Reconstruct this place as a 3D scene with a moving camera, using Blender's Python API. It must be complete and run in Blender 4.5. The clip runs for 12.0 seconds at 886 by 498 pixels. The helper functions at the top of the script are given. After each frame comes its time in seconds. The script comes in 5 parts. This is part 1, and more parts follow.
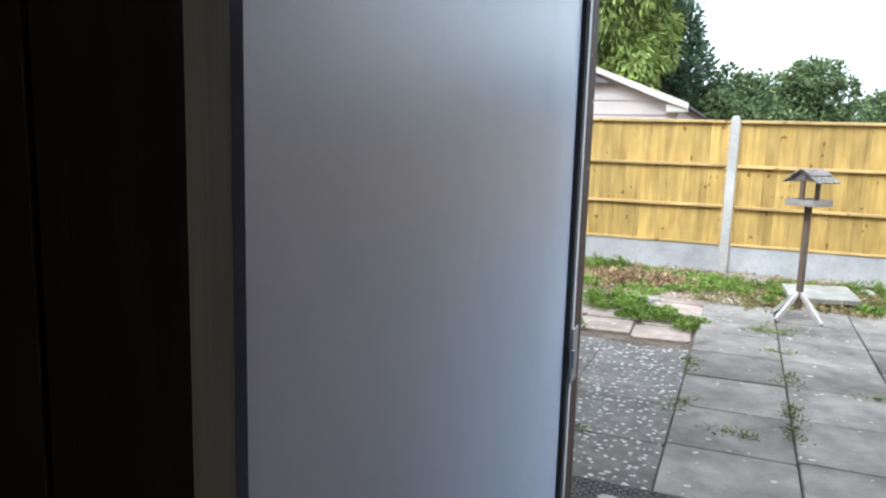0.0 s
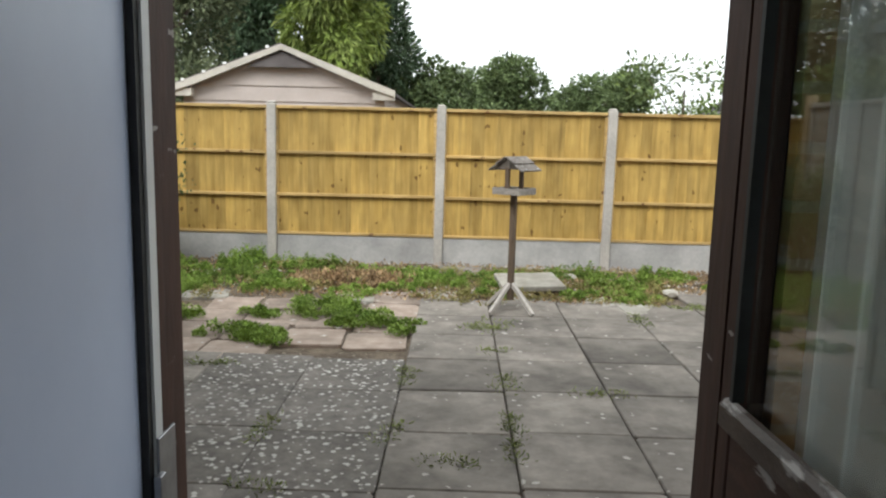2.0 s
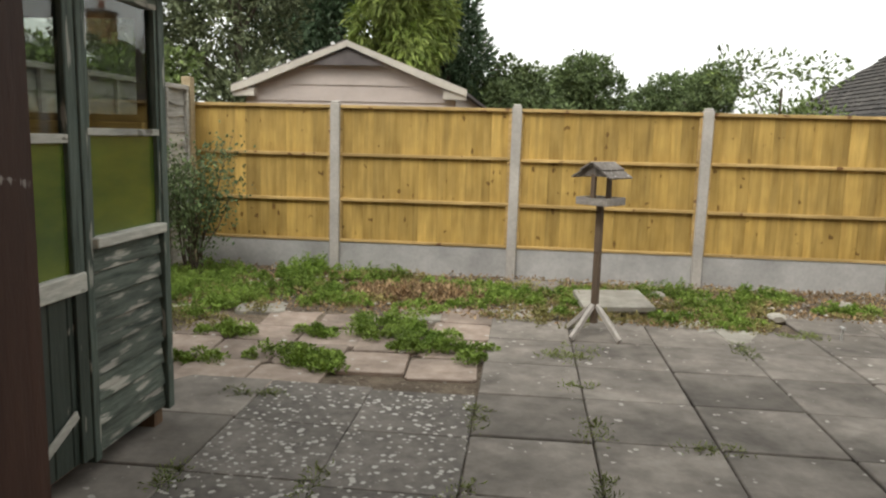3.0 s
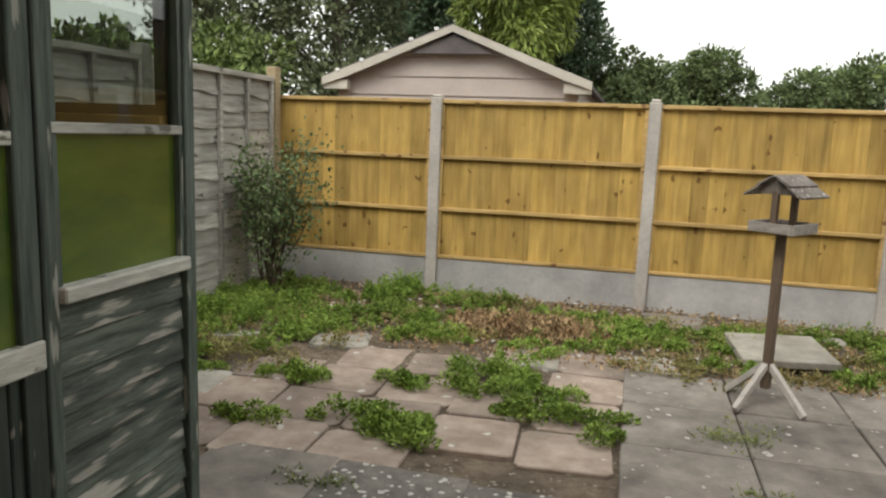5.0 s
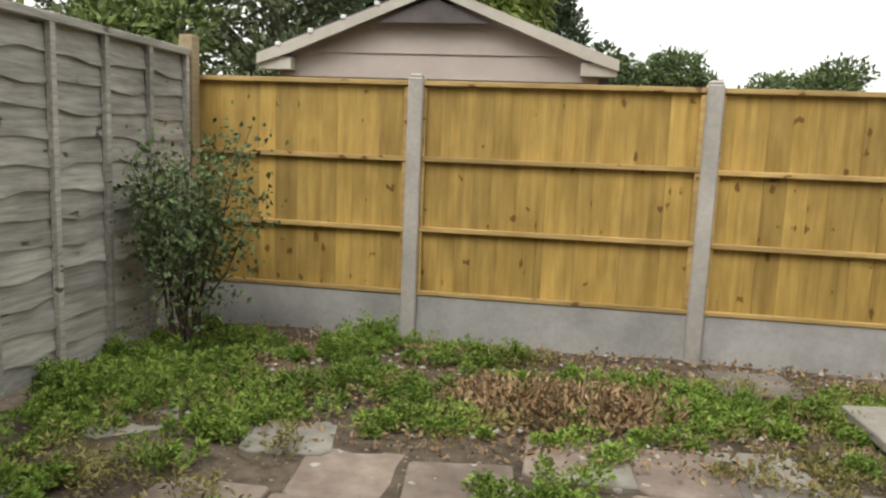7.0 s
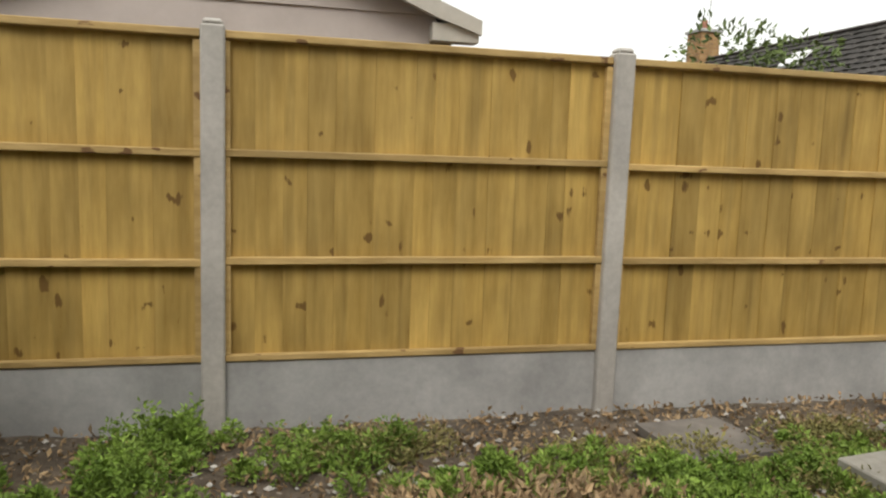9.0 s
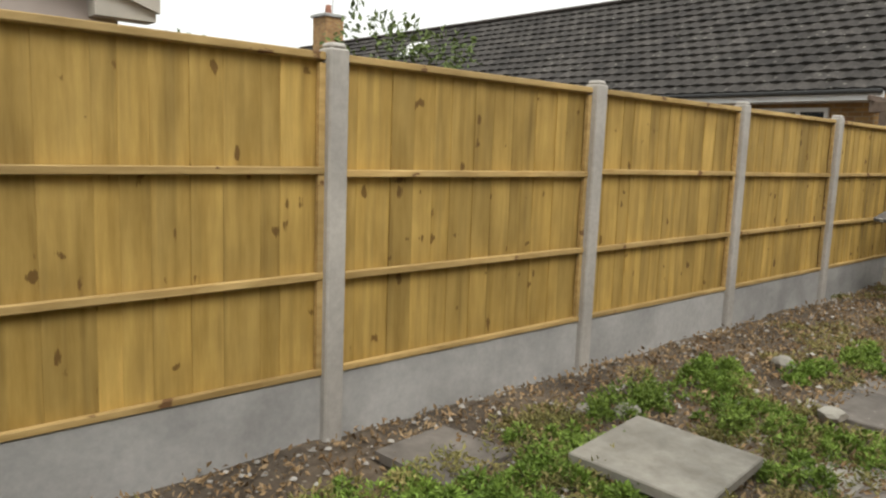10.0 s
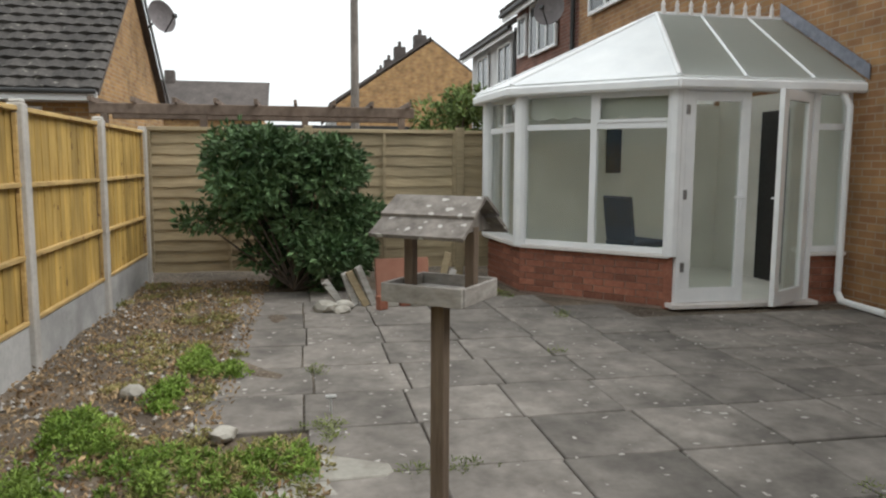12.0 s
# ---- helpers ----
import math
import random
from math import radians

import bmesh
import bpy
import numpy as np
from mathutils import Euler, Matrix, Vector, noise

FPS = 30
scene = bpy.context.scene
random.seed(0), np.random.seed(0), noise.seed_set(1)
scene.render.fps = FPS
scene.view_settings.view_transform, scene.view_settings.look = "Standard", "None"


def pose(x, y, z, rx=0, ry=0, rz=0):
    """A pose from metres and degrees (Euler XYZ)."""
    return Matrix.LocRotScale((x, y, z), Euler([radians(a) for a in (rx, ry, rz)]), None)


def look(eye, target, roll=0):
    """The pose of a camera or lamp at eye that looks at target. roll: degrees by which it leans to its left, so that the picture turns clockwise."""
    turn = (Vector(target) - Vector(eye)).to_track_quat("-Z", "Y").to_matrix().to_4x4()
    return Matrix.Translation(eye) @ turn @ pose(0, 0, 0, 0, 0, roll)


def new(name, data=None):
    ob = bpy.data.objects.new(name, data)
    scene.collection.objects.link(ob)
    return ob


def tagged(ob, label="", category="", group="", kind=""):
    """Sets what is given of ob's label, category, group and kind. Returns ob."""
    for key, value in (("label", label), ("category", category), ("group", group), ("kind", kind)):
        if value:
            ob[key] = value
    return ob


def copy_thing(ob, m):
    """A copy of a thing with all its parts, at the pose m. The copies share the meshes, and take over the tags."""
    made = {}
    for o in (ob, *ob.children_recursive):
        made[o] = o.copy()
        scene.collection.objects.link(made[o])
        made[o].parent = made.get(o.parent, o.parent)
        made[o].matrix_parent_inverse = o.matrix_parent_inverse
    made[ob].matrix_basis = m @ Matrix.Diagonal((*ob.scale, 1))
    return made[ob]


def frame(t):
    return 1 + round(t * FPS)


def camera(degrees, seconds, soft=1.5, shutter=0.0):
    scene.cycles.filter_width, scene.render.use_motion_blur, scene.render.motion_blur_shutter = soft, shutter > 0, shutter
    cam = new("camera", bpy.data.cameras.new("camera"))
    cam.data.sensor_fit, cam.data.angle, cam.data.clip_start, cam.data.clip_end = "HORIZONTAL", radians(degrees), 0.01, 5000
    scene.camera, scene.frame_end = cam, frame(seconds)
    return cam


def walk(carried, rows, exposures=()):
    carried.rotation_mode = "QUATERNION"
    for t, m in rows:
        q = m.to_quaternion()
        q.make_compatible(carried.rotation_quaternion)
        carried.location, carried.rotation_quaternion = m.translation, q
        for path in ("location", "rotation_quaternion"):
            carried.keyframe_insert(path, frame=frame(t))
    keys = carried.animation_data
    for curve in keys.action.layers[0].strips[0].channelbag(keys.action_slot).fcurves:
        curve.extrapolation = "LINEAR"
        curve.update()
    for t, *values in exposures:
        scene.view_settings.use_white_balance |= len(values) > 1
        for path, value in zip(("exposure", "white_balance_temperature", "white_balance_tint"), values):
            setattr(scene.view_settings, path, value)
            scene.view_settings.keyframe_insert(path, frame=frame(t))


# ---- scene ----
cam = camera(62.1, 12.0, soft=2.2)
PATH = [
    (0, (0.515, 0.09, 1.47), (-0.227, 1.923, 1.165), 1.7),
    (0.5, (0.527, 0.16, 1.483), (0.09, 2.087, 1.174), 1.7),
    (1, (0.524, 0.318, 1.443), (0.375, 2.29, 1.143), 1.7),
    (1.5, (0.57, 0.607, 1.414), (0.524, 2.584, 1.114), 1.4),
    (2, (0.56, 0.9, 1.427), (0.527, 2.877, 1.127), 1.4),
    (2.5, (0.508, 1.194, 1.427), (0.459, 3.171, 1.131), 1.5),
    (3, (0.481, 1.514, 1.435), (0.267, 3.479, 1.134), 1.5),
    (3.5, (0.432, 1.811, 1.399), (-0.001, 3.735, 1.098), 1.8),
    (5.5, (0.087, 3.009, 1.466), (-0.396, 4.923, 1.148), 2.1),
    (6, (-0.104, 3.43, 1.479), (-0.52, 5.358, 1.148), 1.7),
    (6.5, (-0.32, 3.859, 1.404), (-0.71, 5.797, 1.101), 2.0),
    (8.5, (-1.013, 5.478, 1.242), (-0.814, 7.453, 0.99), 2.1),
    (9, (-1.292, 5.815, 1.239), (-0.823, 7.743, 0.99), 1.9),
    (9.5, (-1.469, 6.14, 1.294), (-0.559, 7.902, 1.04), 1.9),
    (10, (-1.46, 6.372, 1.346), (-0.129, 7.84, 1.074), 2.0),
    (10.5, (-1.436, 6.623, 1.376), (0.226, 7.704, 1.11), 1.7),
    (11, (-1.312, 6.874, 1.361), (0.601, 7.396, 1.101), 0.9),
    (11.5, (-1.19, 7.114, 1.37), (0.789, 7.263, 1.12), 0.6),
    (12, (-1.114, 7.327, 1.383), (0.839, 6.959, 1.151), 0.3),
]
walk(cam, [(t, look(eye, target, roll)) for t, eye, target, roll in PATH],
     [(0, 1.95, 5500, 9), (0.5, 1.4, 5600, 8), (1.0, 1.2, 5750, 8), (2.0, 1.15, 6250, 9), (2.5, 0.95, 6500, 10), (3.5, 0.85, 6700, 10), (6.5, 0.82, 6700, 10), (9.5, 0.58, 6700, 10), (12, 0.75, 6300, 10)])


# ---- world and light ----
world = bpy.data.worlds.new("overcast_sky")
scene.world = world
world.use_nodes = True
wn, wl = world.node_tree.nodes, world.node_tree.links
wn.clear()
sky = wn.new("ShaderNodeTexSky")
sky.sky_type, sky.sun_disc = "NISHITA", False
sky.sun_elevation, sky.sun_rotation, sky.dust_density = radians(52), radians(200), 4.0
cloud = wn.new("ShaderNodeHueSaturation")
cloud.inputs["Saturation"].default_value = 0.12
cover = wn.new("ShaderNodeMix")
cover.data_type = "RGBA"
cover.inputs[0].default_value = 0.6
cover.inputs[7].default_value = (10.2, 10.6, 10.3, 1)
back = wn.new("ShaderNodeBackground")
back.inputs["Strength"].default_value = 0.1
wout = wn.new("ShaderNodeOutputWorld")
wl.new(sky.outputs[0], cloud.inputs["Color"])
wl.new(cloud.outputs[0], cover.inputs[6])
wl.new(cover.outputs[2], back.inputs["Color"])
wl.new(back.outputs[0], wout.inputs["Surface"])
sun = new("sun", bpy.data.lights.new("sun", "SUN"))
sun.data.energy, sun.data.angle, sun.data.color = 0.9, radians(25), (1.0, 0.96, 0.9)
sun.matrix_world = look((0, 0, 20), (3.0, 8.0, 8.0))

# ---- materials ----


def mat(name, c1, c2, scale=8.0, rough=0.8, bump=0.3, stretch=(1, 1, 1), rand=0.0, island=0.0, stain=0.35,
        stain_scale=1.3, spot=None, spot_scale=10.0, spot_size=0.25, spot_stretch=(1, 1, 1), metal=0.0, dist=0.01, streak=0.0):
    m = bpy.data.materials.new(name)
    m.use_nodes = True
    n, l = m.node_tree.nodes, m.node_tree.links
    b = n["Principled BSDF"]
    b.inputs["Roughness"].default_value, b.inputs["Metallic"].default_value = rough, metal
    g = n.new("ShaderNodeNewGeometry")
    info = n.new("ShaderNodeObjectInfo")
    off = n.new("ShaderNodeVectorMath")
    off.operation = "MULTIPLY_ADD"
    l.new(info.outputs["Random"], off.inputs[0])
    off.inputs[1].default_value = (7.0, 5.0, 3.0) if rand else (0, 0, 0)
    l.new(g.outputs["Position"], off.inputs[2])
    mp = n.new("ShaderNodeMapping")
    mp.inputs["Scale"].default_value = stretch
    l.new(off.outputs[0], mp.inputs[0])
    fine = n.new("ShaderNodeTexNoise")
    fine.inputs["Scale"].default_value, fine.inputs["Detail"].default_value, fine.inputs["Roughness"].default_value = scale, 6, 0.65
    l.new(mp.outputs[0], fine.inputs["Vector"])
    ramp = n.new("ShaderNodeValToRGB")
    ramp.color_ramp.elements[0].position, ramp.color_ramp.elements[1].position = 0.32, 0.68
    ramp.color_ramp.elements[0].color, ramp.color_ramp.elements[1].color = (*c1, 1), (*c2, 1)
    l.new(fine.outputs["Fac"], ramp.inputs[0])
    col = ramp.outputs[0]
    if stain:
        big = n.new("ShaderNodeTexNoise")
        big.inputs["Scale"].default_value, big.inputs["Detail"].default_value = stain_scale, 4
        l.new(off.outputs[0], big.inputs["Vector"])
        mr = n.new("ShaderNodeMapRange")
        mr.inputs[1].default_value, mr.inputs[2].default_value = 0.3, 0.7
        mr.inputs[3].default_value, mr.inputs[4].default_value = 1 - stain, 1.0 + stain * 0.3
        l.new(big.outputs["Fac"], mr.inputs[0])
        hs = n.new("ShaderNodeHueSaturation")
        l.new(mr.outputs[0], hs.inputs["Value"])
        l.new(col, hs.inputs["Color"])
        col = hs.outputs[0]
    if streak:
        tm_ = n.new("ShaderNodeMapping")
        tm_.inputs["Scale"].default_value = (1, 1, 0.045)
        l.new(off.outputs[0], tm_.inputs[0])
        run = n.new("ShaderNodeTexNoise")
        run.inputs["Scale"].default_value, run.inputs["Detail"].default_value = 17, 3
        l.new(tm_.outputs[0], run.inputs["Vector"])
        rm = n.new("ShaderNodeMapRange")
        rm.inputs[1].default_value, rm.inputs[2].default_value = 0.5, 0.72
        rm.inputs[3].default_value, rm.inputs[4].default_value = 1.0, 1.0 - streak
        l.new(run.outputs["Fac"], rm.inputs[0])
        h3 = n.new("ShaderNodeHueSaturation")
        l.new(rm.outputs[0], h3.inputs["Value"])
        l.new(col, h3.inputs["Color"])
        col = h3.outputs[0]
    if spot:
        sm = n.new("ShaderNodeMapping")
        sm.inputs["Scale"].default_value = spot_stretch
        l.new(off.outputs[0], sm.inputs[0])
        warp = n.new("ShaderNodeTexNoise")
        warp.inputs["Scale"].default_value = spot_scale * 1.6
        l.new(sm.outputs[0], warp.inputs["Vector"])
        add = n.new("ShaderNodeVectorMath")
        add.operation = "MULTIPLY_ADD"
        l.new(warp.outputs["Color"], add.inputs[0])
        add.inputs[1].default_value = (0.6 / spot_scale,) * 3
        l.new(sm.outputs[0], add.inputs[2])
        v = n.new("ShaderNodeTexVoronoi")
        v.inputs["Scale"].default_value = spot_scale
        l.new(add.outputs[0], v.inputs["Vector"])
        sr = n.new("ShaderNodeMapRange")
        sr.inputs[1].default_value, sr.inputs[2].default_value = spot_size * 0.65, spot_size
        sr.inputs[3].default_value, sr.inputs[4].default_value = 0.9, 0.0
        jag = n.new("ShaderNodeMath")
        jag.operation = "MULTIPLY_ADD"
        l.new(fine.outputs["Fac"], jag.inputs[0])
        jag.inputs[1].default_value = 1.0
        l.new(v.outputs["Distance"], jag.inputs[2])
        jag2 = n.new("ShaderNodeMath")
        jag2.operation = "SUBTRACT"
        jag2.inputs[1].default_value = 0.5
        l.new(jag.outputs[0], jag2.inputs[0])
        l.new(jag2.outputs[0], sr.inputs[0])
        mx = n.new("ShaderNodeMix")
        mx.data_type = "RGBA"
        l.new(sr.outputs[0], mx.inputs[0])
        l.new(col, mx.inputs[6])
        mx.inputs[7].default_value = (*spot, 1)
        col = mx.outputs[2]
    if rand or island:
        vr = n.new("ShaderNodeMapRange")
        amt = rand or island
        vr.inputs[3].default_value, vr.inputs[4].default_value = 1 - amt, 1 + amt
        l.new(info.outputs["Random"] if rand else g.outputs["Random Per Island"], vr.inputs[0])
        h2 = n.new("ShaderNodeHueSaturation")
        l.new(vr.outputs[0], h2.inputs["Value"])
        l.new(col, h2.inputs["Color"])
        col = h2.outputs[0]
    l.new(col, b.inputs["Base Color"])
    if bump:
        bp = n.new("ShaderNodeBump")
        bp.inputs["Strength"].default_value, bp.inputs["Distance"].default_value = bump, dist
        l.new(fine.outputs["Fac"], bp.inputs["Height"])
        l.new(bp.outputs[0], b.inputs["Normal"])
    return m


def glass(name, tint=(0.9, 0.95, 0.92), clear=0.75, ior=1.95):
    """Thin pane: part clear, part mirror by Fresnel."""
    m = bpy.data.materials.new(name)
    m.use_nodes = True
    n, l = m.node_tree.nodes, m.node_tree.links
    n.clear()
    t, gl, mx = n.new("ShaderNodeBsdfTransparent"), n.new("ShaderNodeBsdfGlossy"), n.new("ShaderNodeMixShader")
    lw_, o = n.new("ShaderNodeLayerWeight"), n.new("ShaderNodeOutputMaterial")
    lw_.inputs["Blend"].default_value = 0.5
    pw, fr = n.new("ShaderNodeMath"), n.new("ShaderNodeMath")
    pw.operation, fr.operation = "POWER", "MULTIPLY_ADD"
    pw.inputs[1].default_value = 4.0
    l.new(lw_.outputs["Facing"], pw.inputs[0])
    l.new(pw.outputs[0], fr.inputs[0])
    fr.inputs[1].default_value, fr.inputs[2].default_value = 0.85, ((ior - 1) / (ior + 1)) ** 2
    t.inputs["Color"].default_value = (tint[0] * clear, tint[1] * clear, tint[2] * clear, 1)
    gl.inputs["Roughness"].default_value = 0.02
    l.new(fr.outputs[0], mx.inputs[0])
    l.new(t.outputs[0], mx.inputs[1])
    l.new(gl.outputs[0], mx.inputs[2])
    l.new(mx.outputs[0], o.inputs[0])
    return m


def leafy(name, c1, c2, scale=3.0, island=0.45):
    m = mat(name, c1, c2, scale, 0.6, 0, island=island, stain=0.3, stain_scale=0.9)
    n = m.node_tree.nodes
    n["Principled BSDF"].inputs["Specular IOR Level"].default_value = 0.25
    return m


def brick_wall(name, c1, c2, mortar, size=0.225, vertical_axis_x=True):
    """Far brickwork, laid by world position."""
    m = bpy.data.materials.new(name)
    m.use_nodes = True
    n, l = m.node_tree.nodes, m.node_tree.links
    b = n["Principled BSDF"]
    b.inputs["Roughness"].default_value = 0.9
    g, sep, comb = n.new("ShaderNodeNewGeometry"), n.new("ShaderNodeSeparateXYZ"), n.new("ShaderNodeCombineXYZ")
    l.new(g.outputs["Position"], sep.inputs[0])
    add = n.new("ShaderNodeMath")
    l.new(sep.outputs[0], add.inputs[0])
    l.new(sep.outputs[1], add.inputs[1])
    l.new(add.outputs[0], comb.inputs[0])
    l.new(sep.outputs[2], comb.inputs[1])
    t = n.new("ShaderNodeTexBrick")
    t.inputs["Scale"].default_value = 1.0
    t.inputs["Brick Width"].default_value, t.inputs["Row Height"].default_value = size, 0.075
    t.inputs["Mortar Size"].default_value = 0.008
    t.inputs["Color1"].default_value, t.inputs["Color2"].default_value, t.inputs["Mortar"].default_value = (*c1, 1), (*c2, 1), (*mortar, 1)
    l.new(comb.outputs[0], t.inputs["Vector"])
    ns = n.new("ShaderNodeTexNoise")
    ns.inputs["Scale"].default_value, ns.inputs["Detail"].default_value = 2.5, 5
    l.new(g.outputs["Position"], ns.inputs["Vector"])
    mr = n.new("ShaderNodeMapRange")
    mr.inputs[1].default_value, mr.inputs[2].default_value, mr.inputs[3].default_value, mr.inputs[4].default_value = 0.3, 0.7, 0.65, 1.2
    l.new(ns.outputs["Fac"], mr.inputs[0])
    hs = n.new("ShaderNodeHueSaturation")
    l.new(mr.outputs[0], hs.inputs["Value"])
    l.new(t.outputs["Color"], hs.inputs["Color"])
    l.new(hs.outputs[0], b.inputs["Base Color"])
    bp = n.new("ShaderNodeBump")
    bp.inputs["Strength"].default_value, bp.inputs["Distance"].default_value = 0.5, 0.01
    l.new(t.outputs["Fac"], bp.inputs["Height"])
    bp.invert = True
    l.new(bp.outputs[0], b.inputs["Normal"])
    return m


PINE = mat("new_pine", (0.40, 0.255, 0.06), (0.60, 0.405, 0.118), 5, 0.75, 0.25, (3, 3, 0.35), rand=0.18, stain=0.28, stain_scale=2.2,
           spot=(0.15, 0.078, 0.014), spot_scale=5.2, spot_size=0.125, spot_stretch=(1.3, 1.3, 1.25), streak=0.27)
PINE_RAIL = mat("pine_rail", (0.42, 0.275, 0.095), (0.62, 0.435, 0.18), 8, 0.75, 0.25, (0.5, 3, 3), rand=0.12, stain=0.35,
                spot=(0.15, 0.07, 0.025), spot_scale=7, spot_size=0.15)
POST_CONCRETE = mat("warm_cast_concrete", (0.43, 0.405, 0.37), (0.52, 0.495, 0.455), 30, 0.9, 0.2, rand=0.06, stain=0.22, stain_scale=2.6, dist=0.004)
CONCRETE = mat("cast_concrete", (0.40, 0.40, 0.39), (0.48, 0.475, 0.46), 26, 0.9, 0.25, rand=0.07, stain=0.36, stain_scale=2.2, dist=0.004)
LAP = mat("weathered_lap_wood", (0.31, 0.29, 0.26), (0.60, 0.58, 0.54), 9, 0.9, 0.45, (3, 0.35, 4), rand=0.2, stain=0.4,
          spot=(0.06, 0.05, 0.04), spot_scale=4, spot_size=0.12)
LAP_BROWN = mat("brown_lap_wood", (0.30, 0.235, 0.14), (0.43, 0.345, 0.215), 9, 0.85, 0.35, (3, 0.35, 4), rand=0.12, stain=0.25)
SLAB = mat("paving_slab", (0.145, 0.128, 0.113), (0.25, 0.226, 0.20), 7, 0.92, 0.35, rand=0.18, stain=0.48, stain_scale=2.0,
           spot=(0.38, 0.36, 0.33), spot_scale=11, spot_size=0.12)
SLAB_DARK = mat("lichened_slab", (0.115, 0.103, 0.095), (0.22, 0.20, 0.18), 12, 0.95, 0.5, rand=0.1, stain=0.4,
                spot=(0.47, 0.455, 0.42), spot_scale=24, spot_size=0.33)
SLAB_RED = mat("pink_slab", (0.25, 0.19, 0.155), (0.38, 0.31, 0.26), 9, 0.92, 0.4, rand=0.15, stain=0.4, stain_scale=2.4,
               spot=(0.5, 0.48, 0.44), spot_scale=8, spot_size=0.14)
SLAB_PALE = mat("pale_slab", (0.30, 0.28, 0.24), (0.43, 0.41, 0.36), 9, 0.92, 0.4, rand=0.1, stain=0.4, stain_scale=2.4)
SOIL = mat("garden_soil", (0.085, 0.062, 0.042), (0.19, 0.15, 0.11), 14, 1.0, 0.9, stain=0.5, stain_scale=1.6, dist=0.03,
           spot=(0.3, 0.26, 0.21), spot_scale=24, spot_size=0.2)
LITTER = mat("dead_leaves", (0.22, 0.13, 0.06), (0.42, 0.31, 0.18), 3, 0.9, 0, island=0.5, stain=0.2)
STONE = mat("pale_stones", (0.35, 0.33, 0.3), (0.55, 0.53, 0.49), 12, 0.9, 0.3, island=0.3, stain=0.2)
WEED = leafy("weed_leaf", (0.13, 0.22, 0.032), (0.29, 0.405, 0.085))
WEED_DULL = leafy("dry_weed_leaf", (0.19, 0.2, 0.06), (0.37, 0.31, 0.13))
HEDGE = leafy("hedge_leaf", (0.085, 0.13, 0.035), (0.22, 0.29, 0.095))
SHRUB = leafy("shrub_leaf", (0.04, 0.085, 0.03), (0.12, 0.19, 0.08))
ROSE = leafy("rose_leaf", (0.09, 0.15, 0.06), (0.2, 0.26, 0.12))
GOLD = leafy("golden_conifer", (0.19, 0.27, 0.055), (0.37, 0.44, 0.13))
DARKCON = leafy("dark_conifer", (0.055, 0.10, 0.055), (0.15, 0.22, 0.12))
TREE = leafy("tree_leaf", (0.08, 0.12, 0.045), (0.19, 0.25, 0.105))
GREY_TREE = leafy("grey_green_leaf", (0.11, 0.14, 0.075), (0.25, 0.285, 0.155))
BARK = mat("bark", (0.06, 0.045, 0.035), (0.15, 0.12, 0.09), 14, 0.95, 0.6, (2, 2, 0.5))
OLDWOOD = mat("weathered_grey_wood", (0.13, 0.11, 0.095), (0.27, 0.24, 0.21), 10, 0.9, 0.4, (3, 3, 0.4), rand=0.1)
POSTWOOD = mat("brown_post_wood", (0.10, 0.068, 0.045), (0.19, 0.14, 0.10), 10, 0.85, 0.4, (3, 3, 0.3))
LEGWOOD = mat("faded_leg_wood", (0.38, 0.35, 0.32), (0.55, 0.52, 0.48), 10, 0.9, 0.3, (2, 2, 2))
TRAYWOOD = mat("pale_tray_wood", (0.22, 0.20, 0.18), (0.40, 0.37, 0.335), 12, 0.9, 0.4, (1.5, 1.5, 3))
SHINGLE = mat("mossy_shingle", (0.10, 0.085, 0.075), (0.24, 0.215, 0.19), 18, 0.9, 0.4, rand=0.1, spot=(0.42, 0.40, 0.37), spot_scale=26, spot_size=0.24)
GREEN_PAINT = mat("peeling_green_paint", (0.028, 0.045, 0.036), (0.17, 0.20, 0.17), 8, 0.8, 0.7, (3, 0.5, 6), rand=0.3, stain=0.4, stain_scale=3.0,
                  spot=(0.40, 0.385, 0.345), spot_scale=6, spot_size=0.40, spot_stretch=(1, 0.6, 3))
GREEN_POST = mat("worn_green_post_paint", (0.035, 0.055, 0.045), (0.13, 0.165, 0.14), 9, 0.8, 0.5, (5, 5, 0.4), rand=0.2, stain=0.35, stain_scale=2.0,
                 spot=(0.36, 0.36, 0.32), spot_scale=7, spot_size=0.24, spot_stretch=(2.5, 2.5, 0.5))
GREEN_DARK = mat("dark_green_paint", (0.02, 0.032, 0.026), (0.048, 0.064, 0.053), 12, 0.6, 0.3, (3, 3, 0.4), rand=0.2,
                 spot=(0.25, 0.24, 0.21), spot_scale=6, spot_size=0.14)
SILL_PAINT = mat("flaking_white_paint", (0.35, 0.35, 0.31), (0.58, 0.57, 0.52), 14, 0.8, 0.5, (2, 0.6, 3), stain=0.4, spot=(0.12, 0.11, 0.09), spot_scale=9, spot_size=0.25)
GREEN_FILM = mat("green_window_sheet", (0.04, 0.085, 0.02), (0.14, 0.18, 0.028), 1.1, 0.2, 0, (0.8, 0.8, 2.5), stain=0.3)
SHED_IN = mat("dark_shed_timber", (0.13, 0.08, 0.05), (0.22, 0.14, 0.09), 9, 0.9, 0.2, (3, 3, 0.5))
FELT = mat("roof_felt", (0.05, 0.05, 0.05), (0.1, 0.1, 0.1), 40, 0.95, 0.4)
